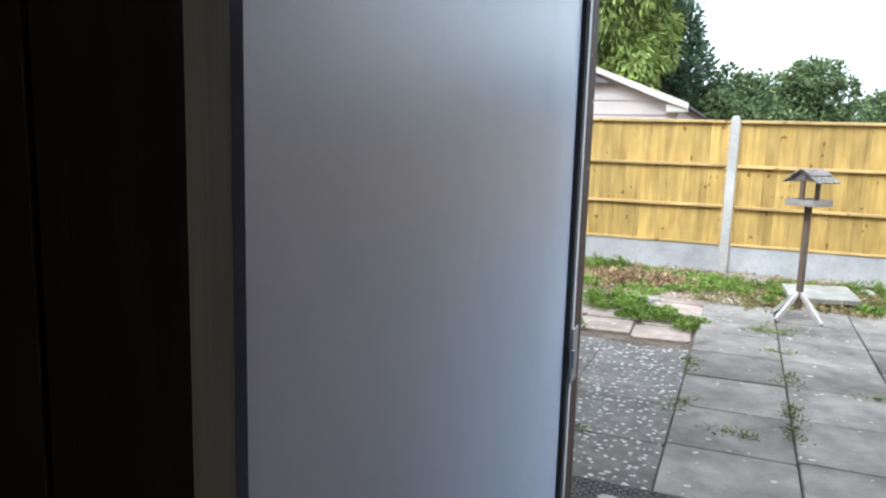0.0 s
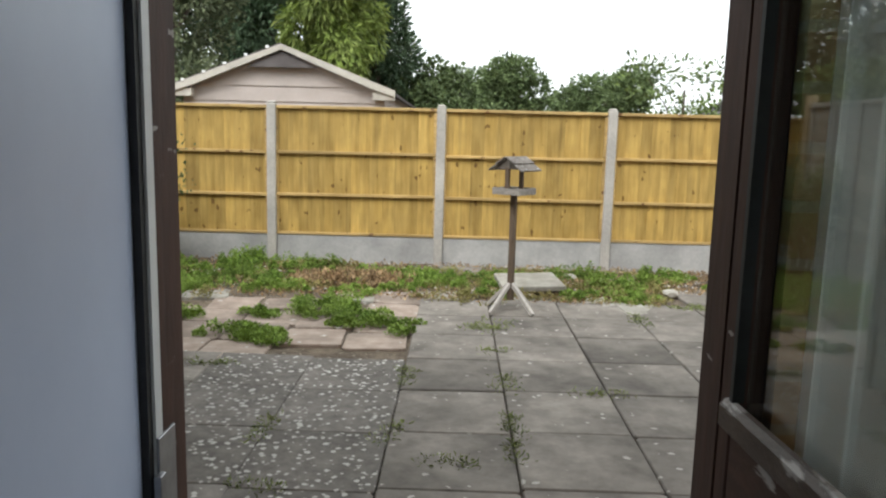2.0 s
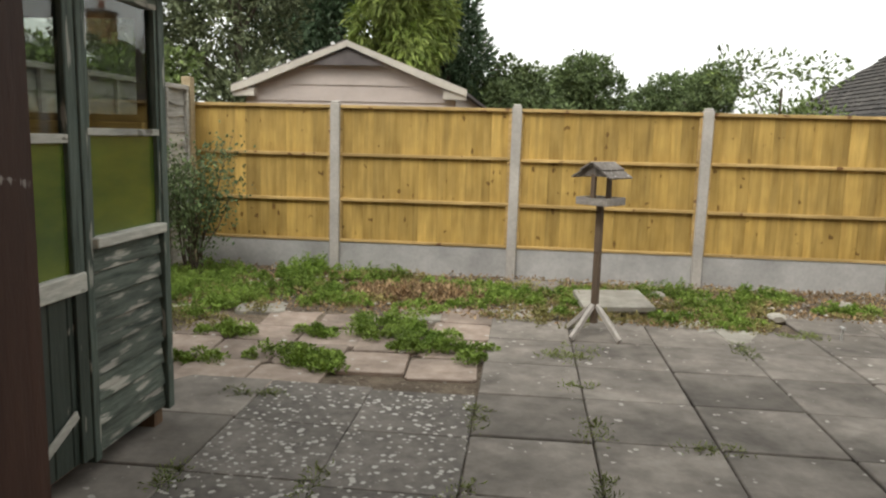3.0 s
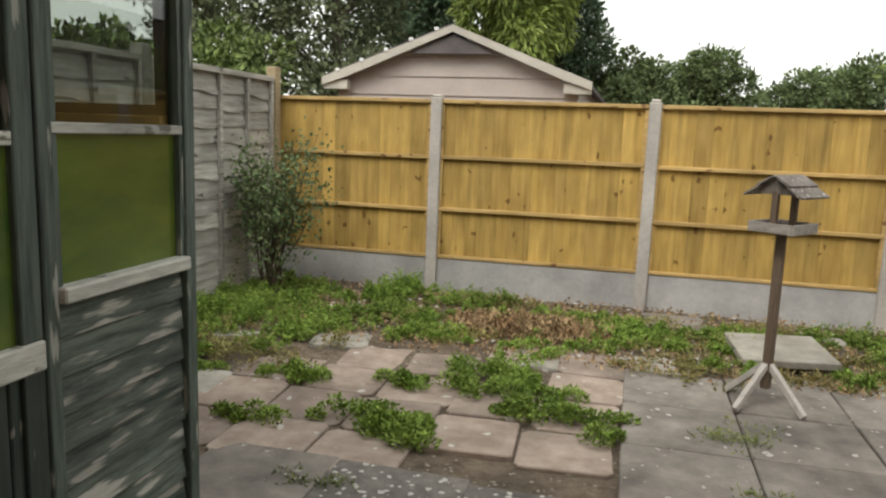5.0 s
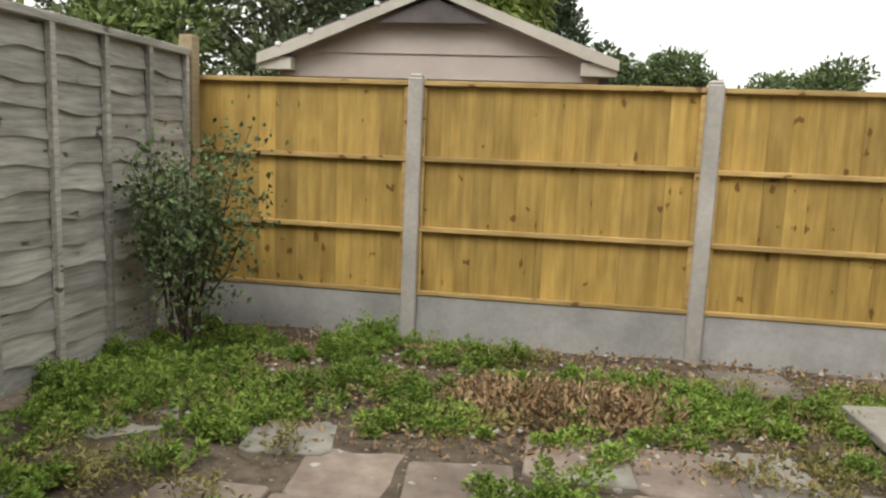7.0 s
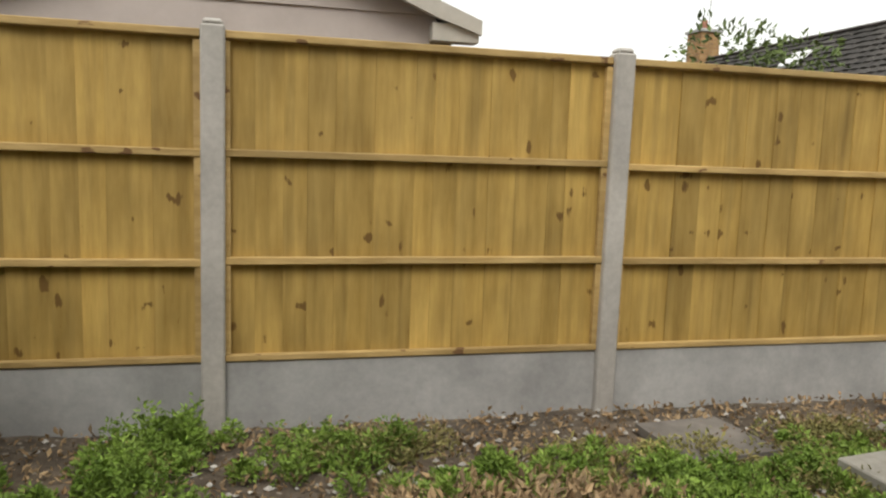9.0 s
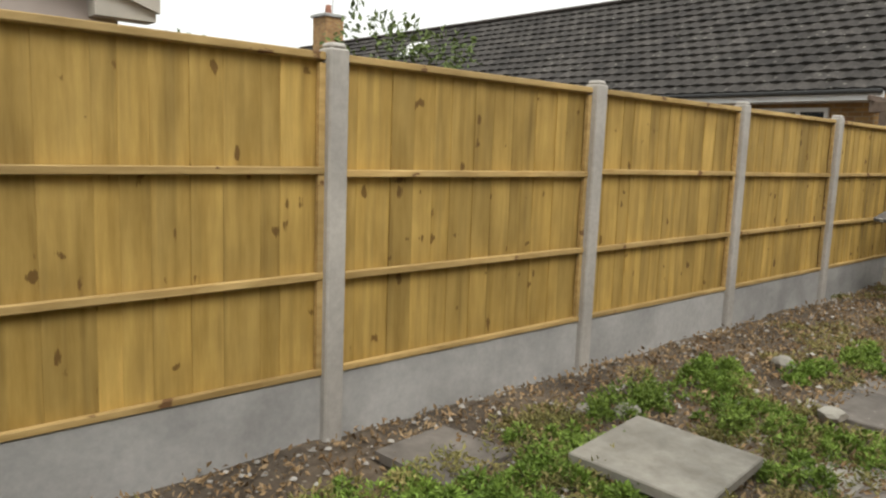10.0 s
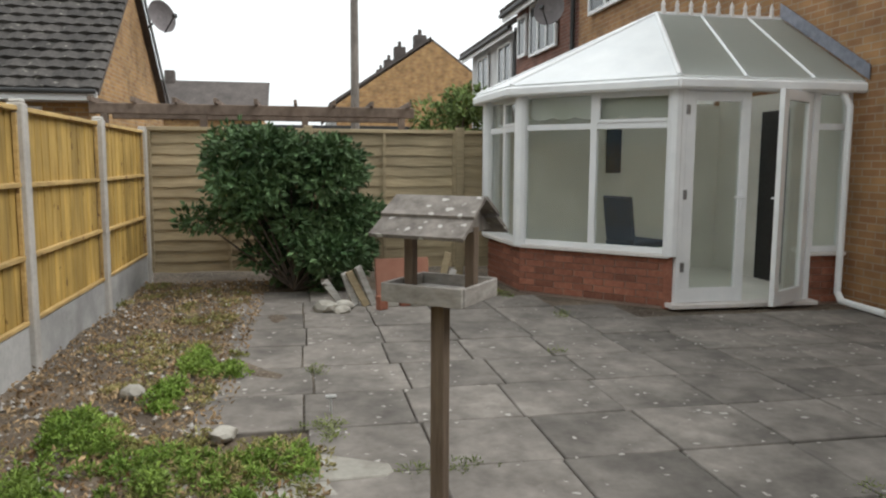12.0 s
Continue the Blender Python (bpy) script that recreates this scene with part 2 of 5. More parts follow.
BROWN_DOOR = mat("chipped_brown_paint", (0.042, 0.015, 0.009), (0.075, 0.030, 0.018), 10, 0.75, 0.25, (3, 3, 0.5), stain=0.3,
                 spot=(0.33, 0.29, 0.26), spot_scale=14, spot_size=0.09, spot_stretch=(1, 0.5, 2.2))
BROWN_RAIL = mat("worn_rail_paint", (0.045, 0.025, 0.018), (0.10, 0.065, 0.05), 16, 0.5, 0.35, (3, 0.8, 3), stain=0.3,
                 spot=(0.40, 0.36, 0.33), spot_scale=15, spot_size=0.33, spot_stretch=(1, 0.6, 2))
PEELING = mat("peeling_brown_paint", (0.042, 0.016, 0.010), (0.085, 0.036, 0.022), 12, 0.7, 0.4, (3, 0.8, 3), stain=0.3,
              spot=(0.36, 0.32, 0.29), spot_scale=11, spot_size=0.22, spot_stretch=(1, 0.6, 2))
GREY_WALL = mat("pale_grey_gloss_paint", (0.46, 0.52, 0.68), (0.52, 0.58, 0.74), 3, 0.42, 0.04, stain=0.1)
WHITE_STRIP = mat("white_frame_paint", (0.62, 0.62, 0.62), (0.74, 0.74, 0.73), 9, 0.5, 0.1, stain=0.2)
# door seal and beads; also the painted shade of the conservatory's house opening
SEAL_AND_SHADE = mat("black_seal_and_shade", (0.012, 0.012, 0.013), (0.03, 0.03, 0.03), 20, 0.6, 0.1)
DARK_WOOD = mat("dark_stained_timber", (0.085, 0.08, 0.062), (0.13, 0.12, 0.095), 8, 0.9, 0.2, (4, 4, 0.3))
PLASTER = mat("dim_plaster", (0.62, 0.61, 0.60), (0.70, 0.69, 0.68), 5, 0.9, 0.1)
LINO = mat("dark_floor", (0.10, 0.09, 0.08), (0.16, 0.15, 0.13), 12, 0.6, 0.1)
NET = mat("net_curtain", (0.72, 0.74, 0.76), (0.85, 0.87, 0.88), 30, 0.9, 0.1, stain=0.15)
METAL = mat("dull_metal", (0.32, 0.32, 0.33), (0.45, 0.45, 0.46), 20, 0.4, 0.1, metal=0.9)
BLACK = mat("black_iron", (0.02, 0.02, 0.02), (0.045, 0.045, 0.045), 20, 0.5, 0.2)
UPVC = mat("white_upvc", (0.76, 0.77, 0.78), (0.84, 0.84, 0.84), 4, 0.35, 0.02, stain=0.08)
CILL = mat("pink_white_cill", (0.66, 0.61, 0.58), (0.78, 0.74, 0.71), 7, 0.5, 0.05, stain=0.15)
# side slopes greyer and more translucent, hip facets whiter
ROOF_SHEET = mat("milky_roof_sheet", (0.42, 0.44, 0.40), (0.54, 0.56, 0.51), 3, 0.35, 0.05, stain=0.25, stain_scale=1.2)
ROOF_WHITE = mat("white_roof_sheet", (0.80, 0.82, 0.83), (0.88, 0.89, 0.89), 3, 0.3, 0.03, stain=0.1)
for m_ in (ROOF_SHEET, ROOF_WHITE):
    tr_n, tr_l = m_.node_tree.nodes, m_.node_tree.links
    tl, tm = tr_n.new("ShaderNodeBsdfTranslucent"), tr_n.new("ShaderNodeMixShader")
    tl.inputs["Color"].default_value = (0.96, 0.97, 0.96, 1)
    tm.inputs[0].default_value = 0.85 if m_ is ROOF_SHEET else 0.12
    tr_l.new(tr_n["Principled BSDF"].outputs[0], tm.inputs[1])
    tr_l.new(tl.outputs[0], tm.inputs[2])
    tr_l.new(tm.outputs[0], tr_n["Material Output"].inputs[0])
CREAM_IN = mat("cream_plaster", (0.74, 0.72, 0.66), (0.80, 0.78, 0.73), 4, 0.9, 0.05, stain=0.15)
BLIND = mat("grey_blind", (0.60, 0.59, 0.54), (0.68, 0.67, 0.62), 12, 0.9, 0.05, stain=0.15)
BRICK = mat("red_brick", (0.24, 0.085, 0.052), (0.36, 0.15, 0.095), 22, 0.92, 0.4, rand=0.22, stain=0.3)
MORTAR = mat("mortar", (0.26, 0.18, 0.14), (0.36, 0.27, 0.22), 40, 0.95, 0.4, stain=0.3)
HOUSE_BRICK = brick_wall("house_brick", (0.36, 0.20, 0.085), (0.27, 0.135, 0.06), (0.33, 0.24, 0.16))
RED_HOUSE = brick_wall("red_house_brick", (0.23, 0.095, 0.065), (0.16, 0.065, 0.045), (0.25, 0.19, 0.16))
TAN_BRICK = brick_wall("tan_gable_brick", (0.44, 0.26, 0.10), (0.30, 0.16, 0.065), (0.36, 0.27, 0.17))
RENDERED = mat("white_render", (0.62, 0.62, 0.62), (0.72, 0.72, 0.72), 6, 0.9, 0.1)
TILE = mat("concrete_roof_tile", (0.035, 0.032, 0.030), (0.075, 0.068, 0.062), 14, 0.9, 0.4, rand=0.25, island=0.0, stain=0.4,
           spot=(0.2, 0.19, 0.16), spot_scale=7, spot_size=0.16)
TILE_FAR = mat("far_roof_tile", (0.07, 0.06, 0.055), (0.12, 0.10, 0.09), 8, 0.9, 0.3)
CLAD = mat("pinkish_cladding", (0.47, 0.41, 0.375), (0.54, 0.475, 0.44), 5, 0.7, 0.08, stain=0.12)
BARGE = mat("cream_bargeboard", (0.53, 0.50, 0.44), (0.62, 0.585, 0.52), 8, 0.7, 0.1, stain=0.2)
VENT = mat("grey_vent", (0.13, 0.115, 0.115), (0.18, 0.16, 0.16), 10, 0.8, 0.1)
TERRACOTTA = mat("terracotta_board", (0.30, 0.13, 0.085), (0.38, 0.18, 0.12), 6, 0.85, 0.15)
PERGOLA = mat("pergola_timber", (0.14, 0.10, 0.075), (0.24, 0.18, 0.14), 8, 0.9, 0.3)
IRON_COVER = mat("cast_iron_cover", (0.05, 0.048, 0.045), (0.11, 0.10, 0.095), 30, 0.8, 0.5, stain=0.4)
BLUE_CHAIR = mat("blue_fabric", (0.05, 0.07, 0.11), (0.08, 0.11, 0.16), 20, 0.9, 0.2)
CLEAR = glass("clear_glass", clear=0.92)
CON_GLASS = glass("thin_clear_glass", (0.95, 0.97, 0.95), 0.97, 1.4)
DIM_GLASS = glass("dusty_glass", (0.85, 0.88, 0.85), 0.85, 1.5)
SHED_GLASS = glass("shed_glass", (0.9, 0.92, 0.9), 0.92, 1.5)
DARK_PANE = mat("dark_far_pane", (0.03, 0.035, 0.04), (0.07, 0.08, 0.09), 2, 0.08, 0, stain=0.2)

# ---- mesh helpers ----


def box(bm, lo, hi, bev=0.0, m=None):
    c = [(a + b) / 2 for a, b in zip(lo, hi)]
    d = [abs(b - a) for a, b in zip(lo, hi)]
    mm = Matrix.Translation(c) @ Matrix.Diagonal((*d, 1))
    if m is not None:
        mm = m @ mm
    r = bmesh.ops.create_cube(bm, size=1, matrix=mm)
    if bev:
        vs = set(r["verts"])
        es = [e for e in bm.edges if e.verts[0] in vs and e.verts[1] in vs]
        bmesh.ops.bevel(bm, geom=es, offset=bev, segments=1, affect="EDGES", profile=0.5)
    return bm


def cyl(bm, p, q, r1, r2=None, seg=10):
    p, q = Vector(p), Vector(q)
    d = q - p
    mm = Matrix.Translation((p + q) / 2) @ d.to_track_quat("Z", "Y").to_matrix().to_4x4()
    bmesh.ops.create_cone(bm, cap_ends=True, segments=seg, radius1=r1, radius2=r1 if r2 is None else r2, depth=d.length, matrix=mm)
    return bm


def slabpoly(bm, pts, thick):
    """A closed plate from a flat outline, thickened against its normal."""
    top = [bm.verts.new(p) for p in pts]
    f = bm.faces.new(top)
    f.normal_update()
    nrm = f.normal.copy()
    low = [bm.verts.new(Vector(p) - nrm * thick) for p in pts]
    bm.faces.new(low[::-1])
    for i in range(len(pts)):
        j = (i + 1) % len(pts)
        bm.faces.new((top[i], low[i], low[j], top[j]))
    return bm


def part(name, bm, material, parent=None, label=""):
    me = bpy.data.meshes.new(name)
    bm.to_mesh(me)
    bm.free()
    me.materials.append(material)
    ob = new(name, me)
    if parent is not None:
        ob.parent = parent
    if label:
        tagged(ob, label)
    return ob


def share(name, me, parent, m):
    ob = new(name, me)
    ob.parent = parent
    ob.matrix_local = m
    return ob


def thing(name, m, label, category, group="", kind=""):
    ob = tagged(new(name), label, category, group, kind)
    ob.matrix_world = m
    return ob


def B():
    return bmesh.new()


def bx(name, lo, hi, material, parent=None, bev=0.0, label=""):
    return part(name, box(B(), lo, hi, bev), material, parent, label)


def structure(name, bm, material, label, category):
    return tagged(part(name, bm, material), label, category, kind="structure")


rng = np.random.default_rng(7)


def leaf_mesh(name, pos, out, size, material, aspect=0.45, up=0.35, parent=None, spread=0.9):
    """Many small bent leaves, one face pair each, at pos, turned roughly towards out."""
    n = len(pos)
    d = out + rng.normal(0, spread, (n, 3)) * 0.7
    d[:, 2] += up
    d /= np.linalg.norm(d, axis=1)[:, None] + 1e-9
    side = np.cross(d, rng.normal(0, 1, (n, 3)))
    side /= np.linalg.norm(side, axis=1)[:, None] + 1e-9
    nrm = np.cross(d, side)
    s = (size * rng.uniform(0.6, 1.35, n))[:, None]
    mid = pos + d * s * 0.5
    verts = np.stack([pos, mid + side * s * aspect * 0.5 + nrm * s * 0.12, pos + d * s - nrm * s * 0.05, mid - side * s * aspect * 0.5 + nrm * s * 0.12], 1).reshape(-1, 3)
    idx = np.arange(n)[:, None] * 4
    faces = np.concatenate([idx + [0, 1, 2], idx + [0, 2, 3]], 1).reshape(-1, 3)
    me = bpy.data.meshes.new(name)
    me.from_pydata(verts.tolist(), [], faces.tolist())
    me.materials.append(material)
    ob = new(name, me)
    if parent is not None:
        ob.parent = parent
    return ob


def blobs_points(blobs, per, shell=0.35):
    """Points in the outer layer of lumpy ellipsoids (x, y, z, rx, ry, rz), with their outward ways."""
    ps, os_ = [], []
    for x, y, z, rx, ry, rz in blobs:
        n = int(per * rx * rz * 4)
        d = rng.normal(0, 1, (n, 3))
        d /= np.linalg.norm(d, axis=1)[:, None]
        lump = 1 + 0.22 * np.sin(d[:, 0] * 5 + x * 3) * np.cos(d[:, 2] * 6 + y) + 0.12 * np.sin(d[:, 1] * 9 + z)
        r = (1 - shell * rng.random(n) ** 1.3) * lump
        ps.append(d * r[:, None] * [rx, ry, rz] + [x, y, z])
        os_.append(d)
    return np.concatenate(ps), np.concatenate(os_)


def crown_tree(name, base, height, radius, trunk_r, material, label, n_clumps=26, per=420, leaf=0.16, squash=0.8, low=0.25, aspect=0.5, seed=1, cat="tree", droop=0.0):
    rs = np.random.default_rng(seed)
    root = thing(name, pose(*base), label, cat)
    bm = B()
    cyl(bm, (0, 0, -0.1), (0.05 * height * rs.normal() * 0.3, 0, height * 0.75), trunk_r, trunk_r * 0.35, 8)
    blobs = []
    for i in range(n_clumps):
        a, h = rs.uniform(0, 6.283), rs.uniform(low, 0.93)
        wide = radius * (1 - abs((h - (low + 1) / 2) / (1.05 - low) * 1.5) ** 2.0 * 0.75)
        rr = wide * rs.uniform(0.25, 0.85)
        c = (math.cos(a) * rr, math.sin(a) * rr, h * height)
        s = radius * rs.uniform(0.24, 0.44)
        blobs.append((*c, s, s, s * squash))
        if i % 2 == 0:
            part("limb", cyl(B(), (0, 0, max(0.1, c[2] * 0.65)), c, trunk_r * 0.28, trunk_r * 0.08, 5), BARK, root)
    part("trunk", bm, BARK, root)
    p, o = blobs_points(blobs, per)
    leaf_mesh("crown", p, o, leaf, material, aspect, 0.2 - droop, root)
    return root


# ---- ground and patio ----
bm = B()
bmesh.ops.create_grid(bm, x_segments=120, y_segments=120, size=9)
for v in bm.verts:
    x, y = v.co.x + 2.5, v.co.y + 4.0
    v.co.x, v.co.y = x, y
    soft = min(1.0, max(0.0, (y - 7.0) / 0.5))
    v.co.z = -0.03 + soft * (0.015 + 0.035 * noise.noise((x * 1.7, y * 1.7, 0)) + 0.02 * noise.noise((x * 6, y * 6, 3))) + (0.02 * noise.noise((x * 5, y * 5, 1)) if x < 0.0 and y > 5.7 else 0.0)
edge = [e for e in bm.edges if e.is_boundary]
r = bmesh.ops.extrude_edge_only(bm, edges=edge)
for v in [g for g in r["geom"] if isinstance(g, bmesh.types.BMVert)]:
    d = Vector((v.co.x - 2.5, v.co.y - 4.0))
    k = 3000 / max(abs(d.x), abs(d.y))
    v.co = (2.5 + d.x * k, 4.0 + d.y * k, -0.06)
structure("ground", bm, SOIL, "bare brown garden soil with litter and small stones", "soil")

patio = tagged(new("patio"), "weathered grey concrete paving slabs with weedy joints", "patio", kind="structure")
GX0, GY0, GS = 0.26, 1.93, 0.6


def slab_mesh(key, w, d, material, seed, broken=False):
    rs = np.random.default_rng(seed)
    bm = B()
    pts = []
    for (cx, cy), (nx, ny) in zip(((-1, -1), (1, -1), (1, 1), (-1, 1)), ((1, -1), (1, 1), (-1, 1), (-1, -1))):
        x, y = cx * w / 2, cy * d / 2
        cut = rs.uniform(0.004, 0.018) if not broken else rs.uniform(0.012, 0.055)
        pts.append((x - (cx * cut if cx * cy < 0 else 0), y - (cy * cut if cx * cy > 0 else 0), 0))
        pts.append((x - (cx * cut if cx * cy > 0 else 0), y - (cy * cut if cx * cy < 0 else 0), 0))
    slabpoly(bm, pts, 0.05)
    top = [f for f in bm.faces if len(f.verts) == 8]
    bmesh.ops.bevel(bm, geom=list({e for f in top for e in f.edges}), offset=0.006, segments=1, affect="EDGES")
    bmesh.ops.recalc_face_normals(bm, faces=bm.faces)
    me = bpy.data.meshes.new(key)
    bm.to_mesh(me)
    bm.free()
    me.materials.append(material)
    return me


GREY = [slab_mesh("slab", 0.591, 0.590, SLAB, i) for i in range(4)]
DARK = [slab_mesh("slab", 0.597, 0.597, SLAB_DARK, i + 9) for i in range(3)]
REDS = [slab_mesh("slab", 0.44, 0.44, SLAB_RED, i + 20, True) for i in range(4)] + [slab_mesh("slab", 0.30, 0.44, SLAB_RED, 29, True)]
PALE = [slab_mesh("slab", 0.40, 0.38, SLAB_PALE, i + 40, True) for i in range(3)]
rs = random.Random(4)
for i in range(-3, 11):
    shift = rs.choice((0.0, 0.03, -0.04, 0.02))
    for j in range(0, 11):
        x, y = GX0 + (i + 0.5) * GS, GY0 + (j + 0.5) * GS + shift
        far = 7.42 if i < 4 else 7.97
        if i < 0:
            far = 6.0
        if y + 0.3 > far or (x > 5.3 and y < 4.45 + (x - 5.66) * 0.95) or x > 6.6 or (i == -3 and y > 5.4):
            continue
        dark = -3 < i < 0 and 2.9 < y < 5.9
        me = rs.choice(DARK if dark else GREY)
        share("slab", me, patio, pose(x, y, rs.uniform(-0.004, 0.003), rs.uniform(-0.35, 0.35), rs.uniform(-0.35, 0.35), rs.uniform(-0.35, 0.35) + 90 * rs.randrange(4)))
for i in range(5):
    for j in range(5):
        x, y = 0.01 - i * 0.455 + j * 0.02, 5.98 + j * 0.455 + i * 0.03 - (0.4 if i > 1 else 0)
        if (i, j) in ((1, 2), (2, 4), (0, 4), (1, 4), (3, 4), (4, 3), (4, 4)) or x < -2.3:
            continue
        share("slab", REDS[rs.randrange(4)], patio, pose(x, y, rs.uniform(-0.016, 0.0), rs.uniform(-1.5, 1.5), rs.uniform(-1.5, 1.5), 3 + rs.uniform(-4, 4)))
for x, y, k, a in ((-1.65, 7.3, 0, 12), (-2.15, 6.2, 1, 5), (-2.45, 7.35, 0, 30), (-2.65, 6.5, 1, 12), (0.4, 7.45, 2, 10), (1.85, 7.4, 1, 20), (1.95, 8.05, 2, -10), (-0.3, 7.35, 1, 0), (2.2, 7.15, 0, 5), (1.3, 7.35, 2, 3)):
    share("slab", PALE[k], patio, pose(x, y, rs.uniform(-0.014, 0.004), rs.uniform(-3, 3), rs.uniform(-3, 3), a))
bm = slabpoly(B(), [(-0.3, -0.3, 0), (0.3, -0.3, 0), (0.3, 0.3, 0), (-0.3, 0.3, 0)], 0.05)
bmesh.ops.bevel(bm, geom=list(bm.edges), offset=0.006, segments=1, affect="EDGES")
ob = tagged(part("loose_slab", bm, SLAB_PALE), "pale loose paving slab lying raised on the soil", "slab")
ob.matrix_world = pose(1.28, 7.93, 0.085, 2, -1.5, 5)
bm = slabpoly(B(), [(-0.26, -0.2, 0), (0.25, -0.22, 0), (0.27, 0.2, 0), (-0.2, 0.22, 0)], 0.04)
ob = tagged(part("loose_slab", bm, SLAB), "grey broken slab half sunk in the soil", "slab")
ob.matrix_world = pose(0.62, 8.62, 0.03, 1, 2, 12)
cover = thing("drain_cover", pose(0.11, 2.93, 0.006), "rusty cast-iron drain cover with a chequer pattern", "drain cover")
bx("plate", (-0.3, -0.22, -0.03), (0.3, 0.22, 0.004), IRON_COVER, cover, 0.004)
bm = B()
for i in range(-13, 14):
    for j in range(-9, 10):
        box(bm, (-0.009, -0.003, 0), (0.009, 0.003, 0.004), 0, pose(i * 0.021, j * 0.022, 0.004, 0, 0, 45 if (i + j) % 2 else -45))
part("tread", bm, IRON_COVER, cover)
bm = B()
bmesh.ops.create_cone(bm, cap_ends=True, segments=16, radius1=0.05, radius2=0.045, depth=0.012, matrix=pose(0.0, 0.05, 0.008) @ Matrix.Diagonal((1, 0.7, 1, 1)))
part("badge", bm, CONCRETE, cover, "pale oval badge")

# ---- new close-board fence along the far side ----
FY, PW = 9.15, 1.88
fence_new = thing("fence", pose(0, 0, 0), "new yellow softwood fence with concrete posts and gravel boards", "fence")
fence_old = thing("fence", pose(0, 0, 0), "old weathered grey lap fence along the side", "fence")
fence_end = thing("fence", pose(0, 0, 0), "brown lap fence closing the end of the garden", "fence")
POSTX = [-1.515 + PW * k for k in range(-1, 6)]
post_bm = B()
box(post_bm, (-0.05, -0.05, -0.3), (0.05, 0.05, 1.755), 0.008)
box(post_bm, (-0.042, -0.042, 1.75), (0.042, 0.042, 1.78), 0.012)
post0 = part("fence_post", post_bm, POST_CONCRETE, fence_new, "grey concrete slotted fence post")
post0.matrix_world = pose(POSTX[1], FY - 0.01, 0, 0, 0.2, 0)
for k, x in enumerate(POSTX[2:]):
    copy_thing(post0, pose(x, FY - 0.01, 0, 0.3 * (k % 2), 0.25 - 0.12 * k, 0))
gb = part("gravel_board", box(B(), (-PW / 2 + 0.045, -0.02, -0.25), (PW / 2 - 0.045, 0.025, 0.295), 0.004), CONCRETE, fence_new, "smooth grey concrete gravel board")
gb.matrix_world = pose(POSTX[0] + PW / 2, FY, 0)
widths = [0.085, 0.16, 0.11, 0.19, 0.09, 0.17, 0.13, 0.15, 0.10, 0.18, 0.12, 0.14, 0.115]
kw = (PW - 0.08) / sum(widths)
BOARDS = []
for w in widths:
    bm = B()
    box(bm, (-w * kw / 2 - 0.008, -0.006, 0.31), (w * kw / 2 + 0.008, 0.006, 1.70), 0.002, pose(0, 0, 0, 0, 0, 2.2))
    me = bpy.data.meshes.new("board")
    bm.to_mesh(me)
    bm.free()
    me.materials.append(PINE)
    BOARDS.append(me)


def rail_mesh(h, d, name):
    bm = B()
    box(bm, (-PW / 2 + 0.045, -d, -h / 2), (PW / 2 - 0.045, 0, h / 2), 0.004)
    me = bpy.data.meshes.new(name)
    bm.to_mesh(me)
    bm.free()
    me.materials.append(PINE_RAIL)
    return me


RAIL, CAP, FOOT = rail_mesh(0.034, 0.032, "rail"), rail_mesh(0.034, 0.075, "capping"), rail_mesh(0.03, 0.03, "rail")
for k in range(6):
    cx = POSTX[k] + PW / 2
    pan = new("panel")
    pan.parent = fence_new
    pan.matrix_local = pose(cx, FY, 0)
    if k:
        copy_thing(gb, pose(cx, FY, 0.004 * (k % 3)))
    order = list(range(len(widths)))
    random.Random(k + 3).shuffle(order)
    x = -PW / 2 + 0.04
    for q in order:
        w = widths[q] * kw
        share("board", BOARDS[q], pan, pose(x + w / 2, 0.012 + rs.uniform(-0.002, 0.002), 0, 0, rs.uniform(-0.15, 0.15), 0))
        x += w
    for z in (1.225, 0.755):
        share("rail", RAIL, pan, pose(0, 0.001, z + rs.uniform(-0.008, 0.008), 0, rs.uniform(-0.25, 0.25), 0))
    share("rail", FOOT, pan, pose(0, 0.001, 0.318, 0, 0, 0))
    share("capping", CAP, pan, pose(0, 0.045, 1.712, -6, 0, 0))
    bx("batten", (-PW / 2 + 0.045, -0.025, 0.335), (-PW / 2 + 0.075, 0.0, 1.69), PINE_RAIL, pan)
    bx("batten", (PW / 2 - 0.075, -0.025, 0.335), (PW / 2 - 0.045, 0.0, 1.69), PINE_RAIL, pan)

# ---- lap fences at both sides ----


